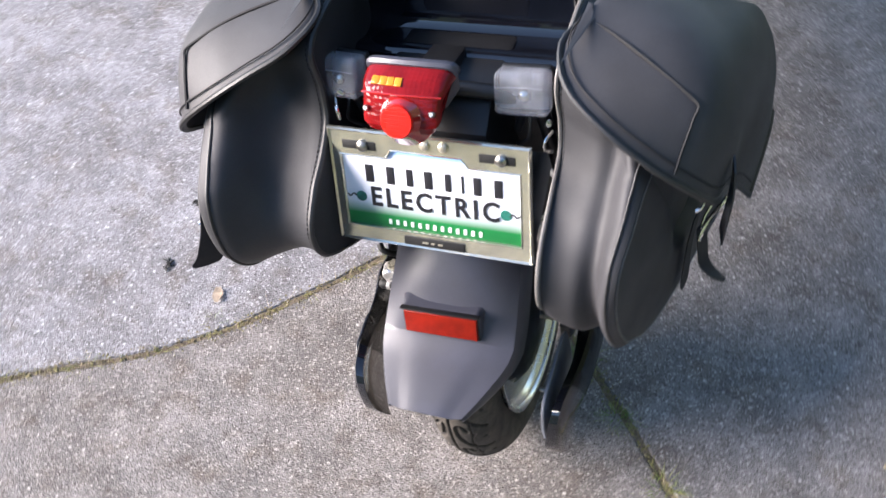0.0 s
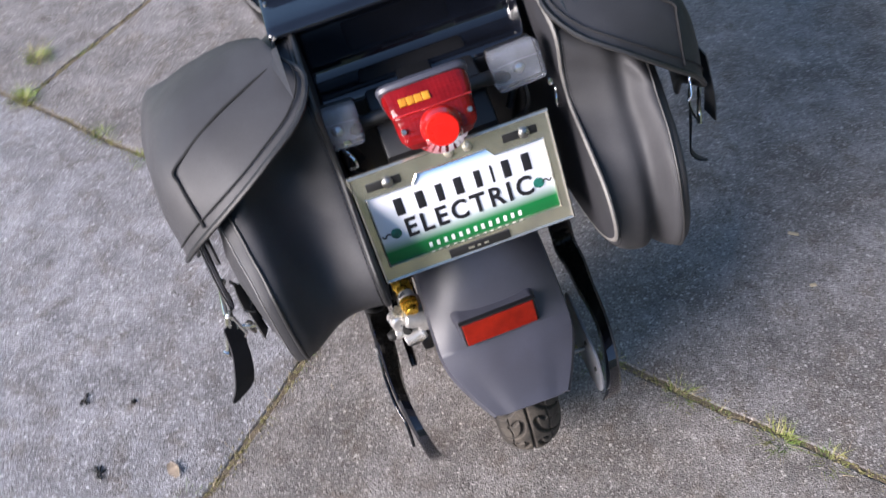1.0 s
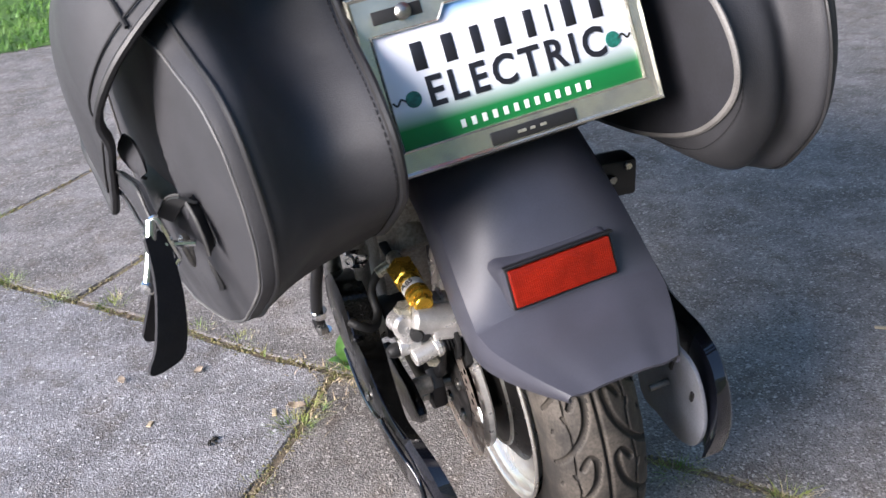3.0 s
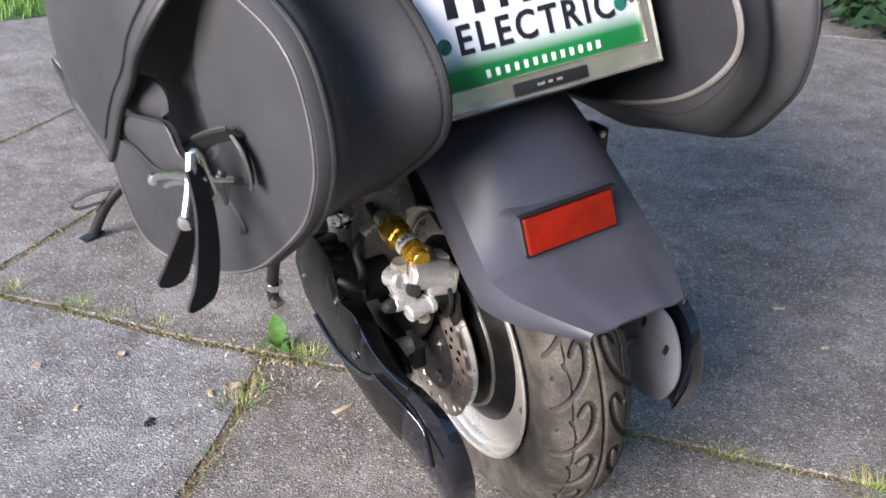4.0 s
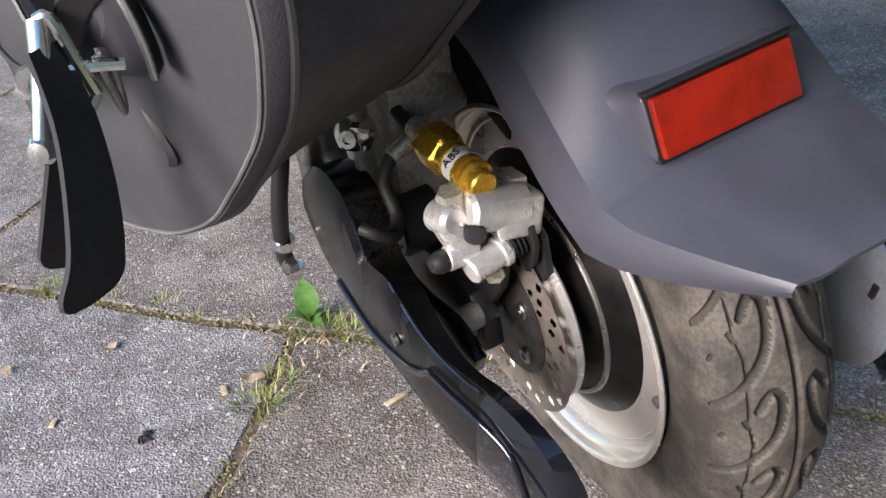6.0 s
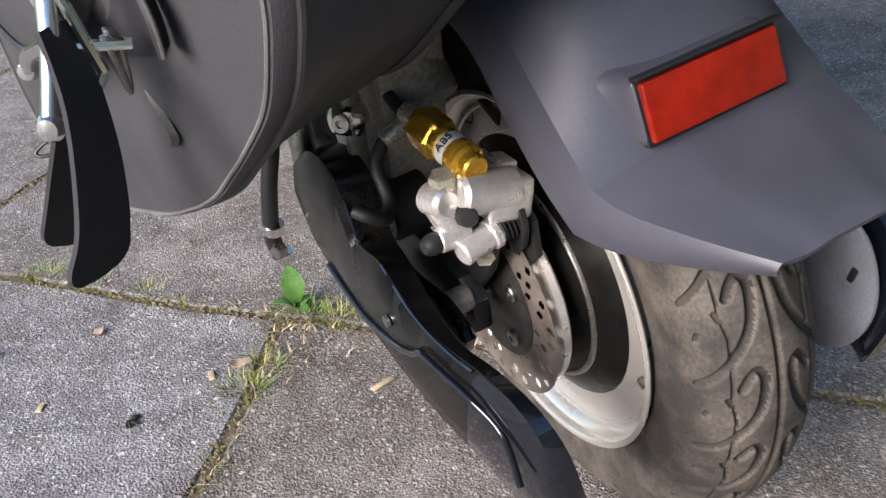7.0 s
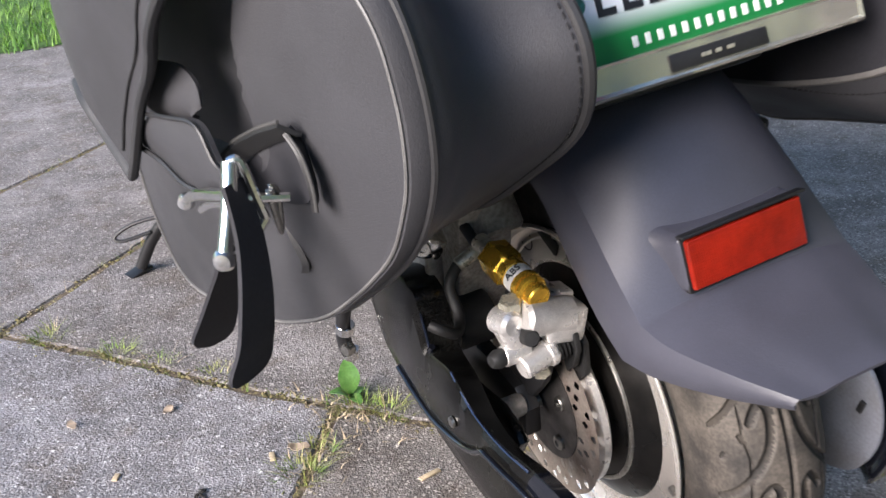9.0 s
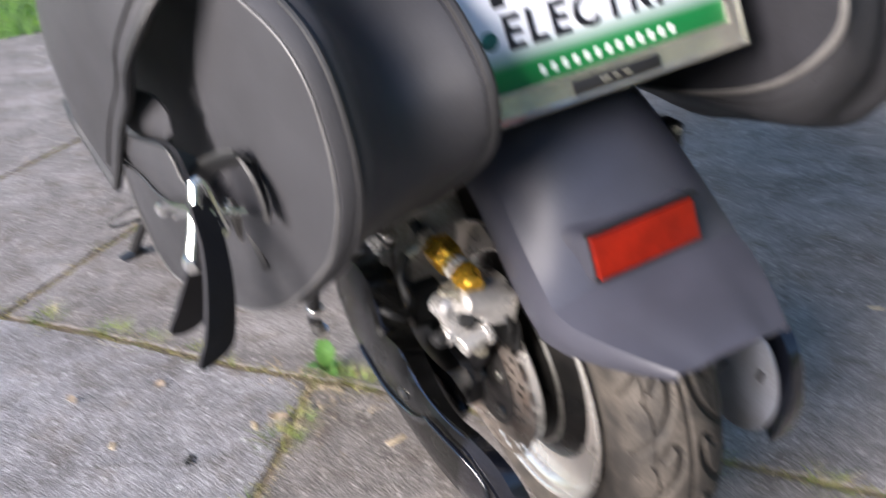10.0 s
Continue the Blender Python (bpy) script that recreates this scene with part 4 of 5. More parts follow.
for x in (-0.178, -0.12, -0.10, -0.093, 0.02, 0.05):
    part("trim_screw", lathe([(0, 0.0035), (0.002, 0.003), (0.0025, 0)], 10, (x, 0.175 if x > -0.15 else 0.16, 0.982), (0, -0.2, 1)), STEEL, scooter)
FOOT = [(s * a, b) for s, pts in ((-1, ((0.235, 1.07), (0.278, 1.145), (0.308, 1.27), (0.326, 1.41), (0.335, 1.55), (0.335, 1.66))), (1, ((0.335, 1.66), (0.326, 1.41), (0.308, 1.27), (0.278, 1.145), (0.235, 1.07)))) for a, b in pts]
part("floorboard", prism(FOOT, 0.27, 0.322, "z", 0.012, seg=3), DUSTY, scooter, "black ribbed floorboard with a rounded rear end")
for i in range(10):
    x = -0.309 + i * 0.011
    part("rib", rbox((x, 1.42 + (0.10 - 0.010 * i) * 0.6, 0.3245), (0.0055, 0.46 - 0.10 + 0.012 * i, 0.008), 0.002), SOFT, scooter)
part("floor_edge", tube([(x * 0.985, y + 0.004, 0.323) for x, y in FOOT[:6]], 0.004, 8), PIPING, scooter)
part("front_body", prism([(1.38, 0.25), (1.52, 0.25), (1.62, 0.95), (1.55, 1.05), (1.46, 1.0)], -0.2, 0.2, "x", 0.04, seg=3), GLOSS, scooter, "black front shield")
part("chassis", prism([(0.36, 0.30), (1.0, 0.24), (1.40, 0.26), (1.40, 0.34), (1.06, 0.42), (0.96, 0.92), (0.32, 0.90), (0.30, 0.60)], -0.15, 0.15, "x", 0.02, seg=3), BLACK, scooter, "black inner body")
part("front_wheel", lathe([(-0.045, 0.17), (-0.05, 0.2), (-0.035, 0.245), (0, 0.26), (0.035, 0.245), (0.05, 0.2), (0.045, 0.17)], 64, (0, 1.62, 0.262)), RUBBER, scooter, "front tyre")


# ---- saddle bags ----
INNER = [(-0.045, 0.955), (-0.066, 0.88), (-0.080, 0.835), (-0.118, 0.803), (-0.172, 0.774), (-0.212, 0.728), (-0.198, 0.670), (-0.115, 0.605), (-0.01, 0.538), (0.10, 0.50), (0.18, 0.52), (0.20, 0.65), (0.20, 0.85), (0.15, 0.955)]
OUTER = [(-0.107, 0.862), (-0.155, 0.851), (-0.212, 0.825), (-0.248, 0.792), (-0.262, 0.735), (-0.248, 0.672), (-0.195, 0.598), (-0.09, 0.520), (0.08, 0.452), (0.215, 0.435), (0.262, 0.50), (0.265, 0.68), (0.22, 0.83), (0.05, 0.872)]


INNER_R = [(-0.045, 0.955), (-0.066, 0.88), (-0.085, 0.84), (-0.145, 0.812), (-0.208, 0.780), (-0.238, 0.730), (-0.222, 0.682), (-0.150, 0.626), (-0.03, 0.584), (0.10, 0.56), (0.18, 0.55), (0.20, 0.65), (0.20, 0.85), (0.15, 0.955)]
OUTER_R = [(-0.107, 0.862), (-0.155, 0.851), (-0.212, 0.825), (-0.248, 0.792), (-0.262, 0.735), (-0.250, 0.665), (-0.216, 0.603), (-0.125, 0.530), (0.05, 0.475), (0.215, 0.435), (0.262, 0.50), (0.265, 0.68), (0.22, 0.83), (0.05, 0.872)]


def panel_x(y):
    """The outer panel stands askew: farther out towards the front."""
    return -0.305 - 0.21 * (y + 0.25)


def bag_section(t, pinch=0.075, fold=0.0, boxy=False):
    """The bag's outline between its back (0) and its outer panel (1), pinched in the middle."""
    a, b = (catmull([Vector((0, *p)) for p in outline], 8, True) for outline in ((INNER_R, OUTER_R) if boxy else (INNER, OUTER)))
    ring = []
    for p, q in zip(a, b):
        c = p.lerp(q, t)
        up = min(max((c.z - 0.60) / 0.25, 0), 1)
        rear = min(max(-c.y / 0.15, 0), 1)
        c.y += pinch * math.sin(math.pi * min(t * 1.25, 1)) ** 1.5 * up * rear
        c.y += fold * math.exp(-((t - 0.62) / 0.14) ** 2) * rear * min(max((c.z - 0.50) / 0.12, 0), 1)
        c.z += (-0.034 * math.sin(math.pi * math.sqrt(t)) if boxy else 0.015 * math.sin(math.pi * t)) * (1 - up) * rear
        k = 1.008 - 0.048 * max((t - 0.80) / 0.20, 0) ** 2.2
        c.y, c.z = c.y * k, 0.65 + (c.z - 0.65) * k
        ring.append(c)
    return ring


def bag_body(x0, pinch, fold, boxy):
    rings = []
    for k in range(29):
        t = math.sin(k / 28 * math.pi / 2)
        rings.append([Vector((x0 + (panel_x(p.y) - x0) * t, p.y, p.z)) for p in bag_section(t, pinch, fold, boxy)])
    return loft(rings, True, False)


def bag_panel(bulge, boxy):
    """The outer panel, domed outwards."""
    ring = bag_section(1.0, boxy=boxy)
    cy, cz = sum(p.y for p in ring) / len(ring), sum(p.z for p in ring) / len(ring)
    rings = []
    for k in range(16):
        s = 1 - k / 15 * 0.995
        row = []
        for p in ring:
            y, z = cy + (p.y - cy) * s, cz + (p.z - cz) * s
            a, b = min(max((y + 0.085 + 0.35 * max(z - 0.76, 0)) / 0.06, 0), 1), min(max((z - 0.635) / 0.07, 0), 1)
            dent = 0.13 * a * a * (3 - 2 * a) * b * b * (3 - 2 * b) * min((1 - s) * 6, 1)
            row.append(Vector((panel_x(y) + bulge * (1 - s ** 2.2) + dent, y, z)))
        rings.append(row)
    return loft(rings, True, True)


def flap_rows():
    rear = [(-0.178, 0.022, 0.978), (-0.154, -0.022, 0.974), (-0.180, -0.085, 0.960), (-0.25, -0.125, 0.93), (-0.32, -0.135, 0.888), (-0.372, -0.125, 0.845), (-0.402, -0.095, 0.795), (-0.408, -0.03, 0.745), (-0.420, 0.03, 0.69), (-0.436, 0.07, 0.63)]
    mid = [(-0.186, 0.052, 0.984), (-0.192, 0.045, 0.985), (-0.22, 0.04, 0.98), (-0.285, 0.03, 0.968), (-0.345, 0.02, 0.95), (-0.39, 0.01, 0.92), (-0.42, 0.02, 0.86), (-0.435, 0.06, 0.79), (-0.443, 0.10, 0.73), (-0.446, 0.125, 0.66)]
    front = [(-0.202, 0.105, 0.968), (-0.215, 0.120, 0.962), (-0.26, 0.148, 0.950), (-0.315, 0.162, 0.930), (-0.37, 0.18, 0.90), (-0.41, 0.205, 0.87), (-0.435, 0.205, 0.83), (-0.447, 0.20, 0.79), (-0.452, 0.195, 0.74), (-0.452, 0.19, 0.69)]
    lift = [0.004, 0.004, 0.006, 0.010, 0.018, 0.022, 0.010, 0.0, 0.0, 0.0]
    cols = [catmull(c, 4) for c in (rear, mid, front)]
    lifts = [v.z for v in catmull([Vector((0, 0, h)) for h in lift], 4)]
    rows = []
    for r, m, f, h in zip(*cols, lifts):
        rows.append(catmull([r, r.lerp(m, 0.5) + Vector((-h * 0.4, 0, h)), m, m.lerp(f, 0.5) + Vector((-0.003, 0, 0.006)), f], 4))
    return rows


def strap(pts, wide, thick, n=5, tip=False):
    """A flat strap along a smooth line; wide is the vector across it at the start and the end."""
    line = catmull(pts, n)
    rows = []
    w0, w1 = Vector(wide[0]), Vector(wide[1])
    for i, p in enumerate(line):
        s = i / (len(line) - 1)
        w = w0.lerp(w1, s)
        if tip and s > 0.8:
            w = w * max(math.sqrt(max(1 - ((s - 0.8) / 0.2) ** 2, 0)), 0.12)
        rows.append([p - w, p - w * 0.5, p, p + w * 0.5, p + w])
    return grid(rows, thick)


def stitches(line, long, r):
    """Short thread dashes laid along a line, a little proud of the cloth."""
    bm = bmesh.new()
    c = sum(line, Vector()) / len(line)
    run = 0.0
    for p, q in zip(line, line[1:]):
        d = q - p
        k = 0.0
        while run + d.length - k > long * 1.7:
            k += long * 1.7 - run
            run = 0.0
            m = p + d.normalized() * k
            up = (m - c)
            up.x = 0
            m = m + up.normalized() * r * 0.5
            tube([m - d.normalized() * long * 0.5, m + d.normalized() * long * 0.5], r, 5, bm, steps=0)
        run += d.length - k
    return bm


def saddle_bag(m, label, mirror, deep=1.0, over=1.0, pinch=0.075, fold=0.0):
    bag = thing("saddle_bag", m, label, "saddlebag", "saddlebags")
    flip = Matrix.Diagonal((-1 if mirror else 1, 1, 1, 1))

    def add(name, bm, mat, lab="", **kw):
        k = over if name.startswith("flap") else deep
        for v in bm.verts:
            v.co.x = -0.155 + (v.co.x + 0.155) * k
            far = min(max((-v.co.x - 0.165) / 0.03, 0), 1)
            v.co += noise.noise_vector(v.co * 9 + Vector((5 if mirror else 0, 0, 0))) * 0.0035 * far + noise.noise_vector(v.co * 24) * 0.0008 * far
        bmesh.ops.transform(bm, matrix=flip, verts=bm.verts)
        return part(name, bm, mat, bag, lab, **kw)

    x0 = -0.155
    add("body", bag_body(x0, pinch, fold, mirror), LEATHER, "soft grey-black leatherette body", angle=60)
    add("outer_panel", bag_panel(-0.022, mirror), LEATHER, "domed outer panel", angle=60)
    back = bag_section(0.0, boxy=mirror)
    add("back_panel", loft([[Vector((x0 + 0.004, p.y, p.z)) for p in back], [Vector((x0 - 0.002, p.y, p.z)) for p in back]]), FABRIC, "dark back panel")
    add("back_piping", tube([Vector((x0, p.y, p.z)) for p in back], 0.0048, 8, closed=True, steps=0), PIPING if mirror else EDGING, "stitched piping round the back edge")
    band = bag_section(0.90, pinch, fold, mirror)
    add("front_piping", tube([Vector((x0 + (panel_x(p.y) - x0) * 0.90, p.y, p.z)) for p in band], 0.0030, 8, closed=True, steps=0), EDGING, "rolled seam behind the outer panel")
    rows = flap_rows()
    add("flap", grid(rows, 0.004), LEATHER, "overhanging flap", angle=60)
    edge = [r[0] for r in rows]
    add("flap_edging", tube(edge, 0.0065, 8, steps=0, flat=0.7), EDGING, "stitched edge band")
    low = rows[-1]
    add("flap_edging", tube(low, 0.0055, 8, steps=0, flat=0.7), EDGING)
    fine = [catmull(r, 2) for r in rows]

    def snap(p):
        """The flap's surface point nearest to p, a hair above it."""
        q = min((v for r in fine for v in r), key=lambda v: (v - p).length_squared)
        return q + Vector((-0.001, -0.0005, 0.0032))

    P, Q, K = Vector((-0.182, 0.022, 0.98)), Vector((-0.372, -0.058, 0.938)), Vector((-0.349, -0.131, 0.871))
    pts = [snap(P.lerp(Q, i / 8)) for i in range(8)] + [snap(Q + Vector((-0.004, -0.004, -0.004)))] + [snap(Q.lerp(K, i / 5)) for i in range(1, 6)]
    for _ in range(6):
        pts = [pts[0]] + [p if i == 7 else p.lerp((pts[i] + pts[i + 2]) / 2, 0.6) for i, p in enumerate(pts[1:-1])] + [pts[-1]]
    add("flap_seam", tube(pts, 0.0024, 6, steps=3), THREAD, "dark sewn seam")
    stitch = []
    for r in rows[1:-1:2]:
        run, i = 0.0, 0
        while run < 0.017 and i < len(r) - 1:
            run += (r[i + 1] - r[i]).length
            i += 1
        stitch.append(r[i - 1].lerp(r[i], 1 - max(run - 0.017, 0) / max((r[i] - r[i - 1]).length, 1e-6)) + Vector((-0.0008, -0.0006, 0.0028)))
    add("flap_stitching", tube(stitch, 0.0013, 6, steps=3), THREAD, "line of stitches along the flap's edge")
    ring = bag_section(1.0, boxy=mirror)
    cy, cz = sum(p.y for p in ring) / len(ring), sum(p.z for p in ring) / len(ring)
    inset = [Vector((panel_x(cy + (p.y - cy) * 0.985) - 0.0016, cy + (p.y - cy) * 0.985, cz + (p.z - cz) * 0.985)) for p in ring]
    add("panel_piping", tube(inset, 0.0014, 6, closed=True, steps=0), SEAM, "thin piping inside the panel's edge")
    add("edge_stitching", stitches([Vector((x0 + (panel_x(p.y) - x0) * 0.045, p.y, p.z)) for p in bag_section(0.045, pinch, fold, mirror)], 0.0045, 0.0008), THREAD, "row of stitches along the back edge")
    return add


add_l = saddle_bag(LEAN, "grey-black leatherette saddlebag with an unbuckled hanging strap", False)
add_r = saddle_bag(LEAN @ pose(0.035, 0.0, -0.018), "grey-black leatherette saddlebag with pale grey piping", True, 0.71, 0.82, 0.012, 0.026)
# strap, buckle and tails of the left bag
LOOP = [(-0.379, -0.039, 0.649), (-0.370, -0.064, 0.670), (-0.361, -0.109, 0.693), (-0.351, -0.156, 0.712)]
add_l("strap_loop", strap(LOOP, ((-0.006, 0.001, 0.005), (-0.006, 0.001, 0.005)), 0.003), SOFT, "black strap loop")
add_l("loop_edge", tube([Vector(p) + Vector((-0.006, 0.001, 0.006)) for p in LOOP], 0.0014, 8), HEM, "pale stitched edge of the loop")
add_l("loop_edge", tube([Vector(p) + Vector((0.006, -0.001, -0.006)) for p in LOOP], 0.0016, 8), EDGING)
SLING = [(-0.349, -0.147, 0.708), (-0.346, -0.159, 0.696), (-0.345, -0.165, 0.675), (-0.345, -0.164, 0.656)]
add_l("strap_loop", strap(SLING, ((0.004, 0.007, -0.001), (0.004, 0.007, 0.001)), 0.003), EDGING)
add_l("loop_edge", tube([Vector(p) + Vector((-0.004, -0.008, 0.0)) for p in SLING], 0.0014, 8), HEM)
# a dark sheet fills the loop in place of the shade within it
add_l("loop_shade", grid([[Vector(a).lerp(Vector(b), k / 4) for k in range(5)] for a, b in zip(catmull([(-0.349, -0.137, 0.701), (-0.358, -0.091, 0.678), (-0.367, -0.049, 0.649), (-0.370, -0.036, 0.632)], 3), catmull([(-0.345, -0.153, 0.689), (-0.345, -0.153, 0.659), (-0.351, -0.129, 0.645), (-0.363, -0.067, 0.633)], 3))], 0.002), FABRIC, "dark sheet standing in for the shade inside the strap loop")
add_l("strap_tail", strap([(-0.394, -0.142, 0.682), (-0.394, -0.156, 0.650), (-0.399, -0.168, 0.618), (-0.407, -0.178, 0.588), (-0.415, -0.183, 0.572), (-0.421, -0.186, 0.560)], ((0.008, 0.009, -0.002), (0.021, 0.019, -0.006)), 0.003, 6, True), FABRIC, "black strap tail")
add_l("strap_tail", strap([(-0.396, -0.128, 0.664), (-0.400, -0.118, 0.628), (-0.410, -0.102, 0.590), (-0.420, -0.084, 0.555), (-0.428, -0.066, 0.528)], ((0.008, 0.010, 0), (0.020, 0.017, -0.010)), 0.003, 6, True), FABRIC)
UPPER, LOWER = [(-0.412, 0.023, 0.692), (-0.402, -0.026, 0.699), (-0.392, -0.072, 0.703), (-0.389, -0.090, 0.679), (-0.385, -0.108, 0.671)], [(-0.423, 0.072, 0.656), (-0.412, 0.021, 0.652), (-0.402, -0.027, 0.643), (-0.393, -0.067, 0.646), (-0.388, -0.095, 0.655)]
add_l("flap_strap", grid([[Vector(a).lerp(Vector(b), k / 4) + Vector((-0.004 * math.sin(math.pi * k / 4), 0, 0)) for k in range(5)] for a, b in zip(catmull(UPPER, 4), catmull(LOWER, 4))], 0.004), LEATHER, "broad leatherette strap from under the flap")
add_l("strap_edge", tube([Vector(p) + Vector((-0.003, 0, 0)) for p in LOWER], 0.0022, 6), EDGING)
add_l("strap_edge", tube([Vector(p) + Vector((-0.003, 0, 0)) for p in UPPER], 0.0018, 6), EDGING)
add_l("inner_tongue", grid([[Vector(a).lerp(Vector(b), k / 4) + Vector((-0.006 * math.sin(math.pi * k / 4), 0, 0)) for k in range(5)] for a, b in zip(catmull([(-0.398, 0.020, 0.732), (-0.389, -0.021, 0.735), (-0.384, -0.046, 0.725), (-0.384, -0.044, 0.705)], 4), catmull([(-0.408, 0.069, 0.683), (-0.403, 0.043, 0.683), (-0.393, -0.001, 0.689), (-0.386, -0.034, 0.694)], 4))], 0.003), LEATHER, "folded leatherette tongue inside the mouth")
add_l("buckle", tube([(-0.412, -0.158, 0.640), (-0.400, -0.147, 0.667), (-0.389, -0.136, 0.694)], 0.0056, 12, steps=3), BUCKLE, "polished chrome buckle")
add_l("buckle", tube([(-0.389, -0.136, 0.694), (-0.383, -0.139, 0.694), (-0.380, -0.142, 0.670), (-0.377, -0.144, 0.650)], 0.0034, 8, steps=3), BUCKLE)
add_l("buckle", tube([(-0.412, -0.158, 0.640), (-0.402, -0.150, 0.634), (-0.388, -0.146, 0.640), (-0.377, -0.144, 0.650)], 0.0034, 8, steps=3), BUCKLE)
add_l("buckle_knob", lathe([(-0.006, 0.0), (-0.005, 0.006), (0, 0.0082), (0.005, 0.006), (0.006, 0.0)], 18, (-0.413, -0.159, 0.638), (-0.5, -0.8, 0.1)), BUCKLE)
add_l("buckle_tongue", tube([(-0.396, -0.135, 0.672), (-0.404, -0.070, 0.650), (-0.407, -0.005, 0.624)], 0.0048, 10, steps=3), BUCKLE)
add_l("buckle_tongue", tube([(-0.392, -0.128, 0.660), (-0.398, -0.070, 0.640), (-0.400, -0.030, 0.622)], 0.0036, 10, steps=3), BUCKLE)
add_l("buckle_knob", lathe([(-0.006, 0.0), (-0.005, 0.006), (0, 0.0075), (0.005, 0.006), (0.006, 0.0)], 18, (-0.407, -0.004, 0.623), (-0.5, -0.8, 0.1)), BUCKLE)
add_l("buckle_tongue", tube([(-0.392, -0.138, 0.668), (-0.374, -0.142, 0.664), (-0.358, -0.145, 0.660)], 0.0034, 8, steps=3), BUCKLE)
add_l("buckle", tube([(-0.370, -0.142, 0.668), (-0.368, -0.138, 0.640), (-0.366, -0.134, 0.634), (-0.364, -0.138, 0.664)], 0.0024, 8, steps=3, closed=True), STEEL)
add_l("keeper", strap([(-0.352, -0.088, 0.624), (-0.3515, -0.098, 0.606), (-0.349, -0.108, 0.588), (-0.350, -0.104, 0.578)], ((-0.0022, 0.0022, 0.0), (-0.0022, 0.0022, 0.0)), 0.004), EDGING, "stitched strap keeper")
for addf in (add_l, add_r):
    addf("d_ring", tube([(-0.139, -0.068, 0.865), (-0.130, -0.084, 0.862), (-0.128, -0.088, 0.848), (-0.139, -0.080, 0.838)], 0.0028, 8, steps=4), CHROME, "chrome ring")
    addf("rivet", lathe([(0, 0.006), (0.003, 0.005), (0.004, 0)], 14, (-0.13, -0.062, 0.872), (0, -1, 0.3)), CHROME)
# buckle of the right bag
add_r("flap_strap", strap([(-0.424, -0.045, 0.815), (-0.426, -0.062, 0.785), (-0.422, -0.085, 0.755), (-0.416, -0.095, 0.725)], ((0.004, 0.012, 0.004), (0.004, 0.012, 0.004)), 0.003), EDGING, "black strap from under the flap")
add_r("strap_tail", strap([(-0.418, -0.085, 0.735), (-0.417, -0.082, 0.690), (-0.420, -0.078, 0.645), (-0.436, -0.076, 0.620), (-0.460, -0.078, 0.608)], ((0.006, -0.012, 0), (0.009, -0.012, 0.012)), 0.003, 6, True), FABRIC, "black strap tail")
add_r("strap_tail", strap([(-0.396, -0.040, 0.700), (-0.386, -0.044, 0.650), (-0.379, -0.048, 0.590), (-0.373, -0.050, 0.535)], ((0.003, -0.013, 0), (0.004, -0.014, 0)), 0.003, 6, True), FABRIC)
add_r("buckle", tube([(-0.456, -0.057, 0.760), (-0.440, -0.080, 0.755), (-0.424, -0.104, 0.748), (-0.418, -0.112, 0.735)], 0.0046, 10, steps=3), BUCKLE, "polished chrome buckle")
add_r("buckle", tube([(-0.456, -0.057, 0.760), (-0.440, -0.050, 0.752), (-0.420, -0.078, 0.742), (-0.418, -0.112, 0.735)], 0.0028, 8, steps=3), BUCKLE)
add_r("buckle_tongue", tube([(-0.428, -0.062, 0.795), (-0.420, -0.085, 0.772), (-0.408, -0.090, 0.766)], 0.0030, 8, steps=3), BUCKLE)

# ---- brake caliper, valve and bracket ----
caliper = part("brake_caliper", rbox((-0.110, -0.048, 0.414), (0.046, 0.056, 0.042), 0.007, (0, 16, 0), seg=3), ALU, scooter, "silver cast brake caliper")
part("piston_bore", rod((-0.156, -0.058, 0.434), (-0.098, -0.058, 0.416), 0.0205, 32, 0.004), ALU, caliper)
part("bridge", rbox((-0.105, -0.030, 0.434), (0.044, 0.030, 0.010), 0.003, (0, 16, 0), seg=2), ALU, caliper)
part("bridge_rib", rbox((-0.128, -0.028, 0.442), (0.006, 0.034, 0.012), 0.002, (0, 16, 0), seg=2), ALU, caliper)
part("bridge_rib", rbox((-0.104, -0.028, 0.436), (0.006, 0.034, 0.012), 0.002, (0, 16, 0), seg=2), ALU, caliper)
part("lug", rod((-0.174, -0.034, 0.430), (-0.168, -0.064, 0.432), 0.0150, 28, 0.004), ALU, caliper)
part("lug_arm", rbox((-0.166, -0.050, 0.408), (0.024, 0.030, 0.050), 0.007, (0, -18, 0), seg=3), ALU, caliper)
part("slide_boss", rod((-0.168, -0.070, 0.382), (-0.124, -0.064, 0.386), 0.0125, 24, 0.002), ALU, caliper)
part("boss_collar", rod((-0.136, -0.066, 0.385), (-0.128, -0.065, 0.386), 0.0150, 24, 0.001), ALU, caliper)
part("slide_lug", rod((-0.184, -0.058, 0.397), (-0.150, -0.056, 0.394), 0.0115, 24, 0.003), ALU, caliper)
part("slide_boot", lathe([(0, 0.0100), (0.008, 0.0105), (0.013, 0.0085), (0.016, 0.0065), (0.0165, 0)], 20, (-0.182, -0.058, 0.397), (-1, -0.15, 0.05)), SOFT, caliper, "black rubber boot")
for k in range(4):
    part("bellows", lathe([(0, 0.009), (0.002, 0.0145), (0.004, 0.009)], 22, (-0.124 + k * 0.0045, -0.064, 0.386 + k * 0.0004), (1, 0, 0.1)), SOFT, caliper, "rubber bellows")
part("pin_bracket", prism([(-0.078, 0.404), (-0.082, 0.385), (-0.072, 0.360), (-0.055, 0.345), (-0.048, 0.362), (-0.055, 0.405)], -0.108, -0.101, "x", 0.002), SOFT, caliper)
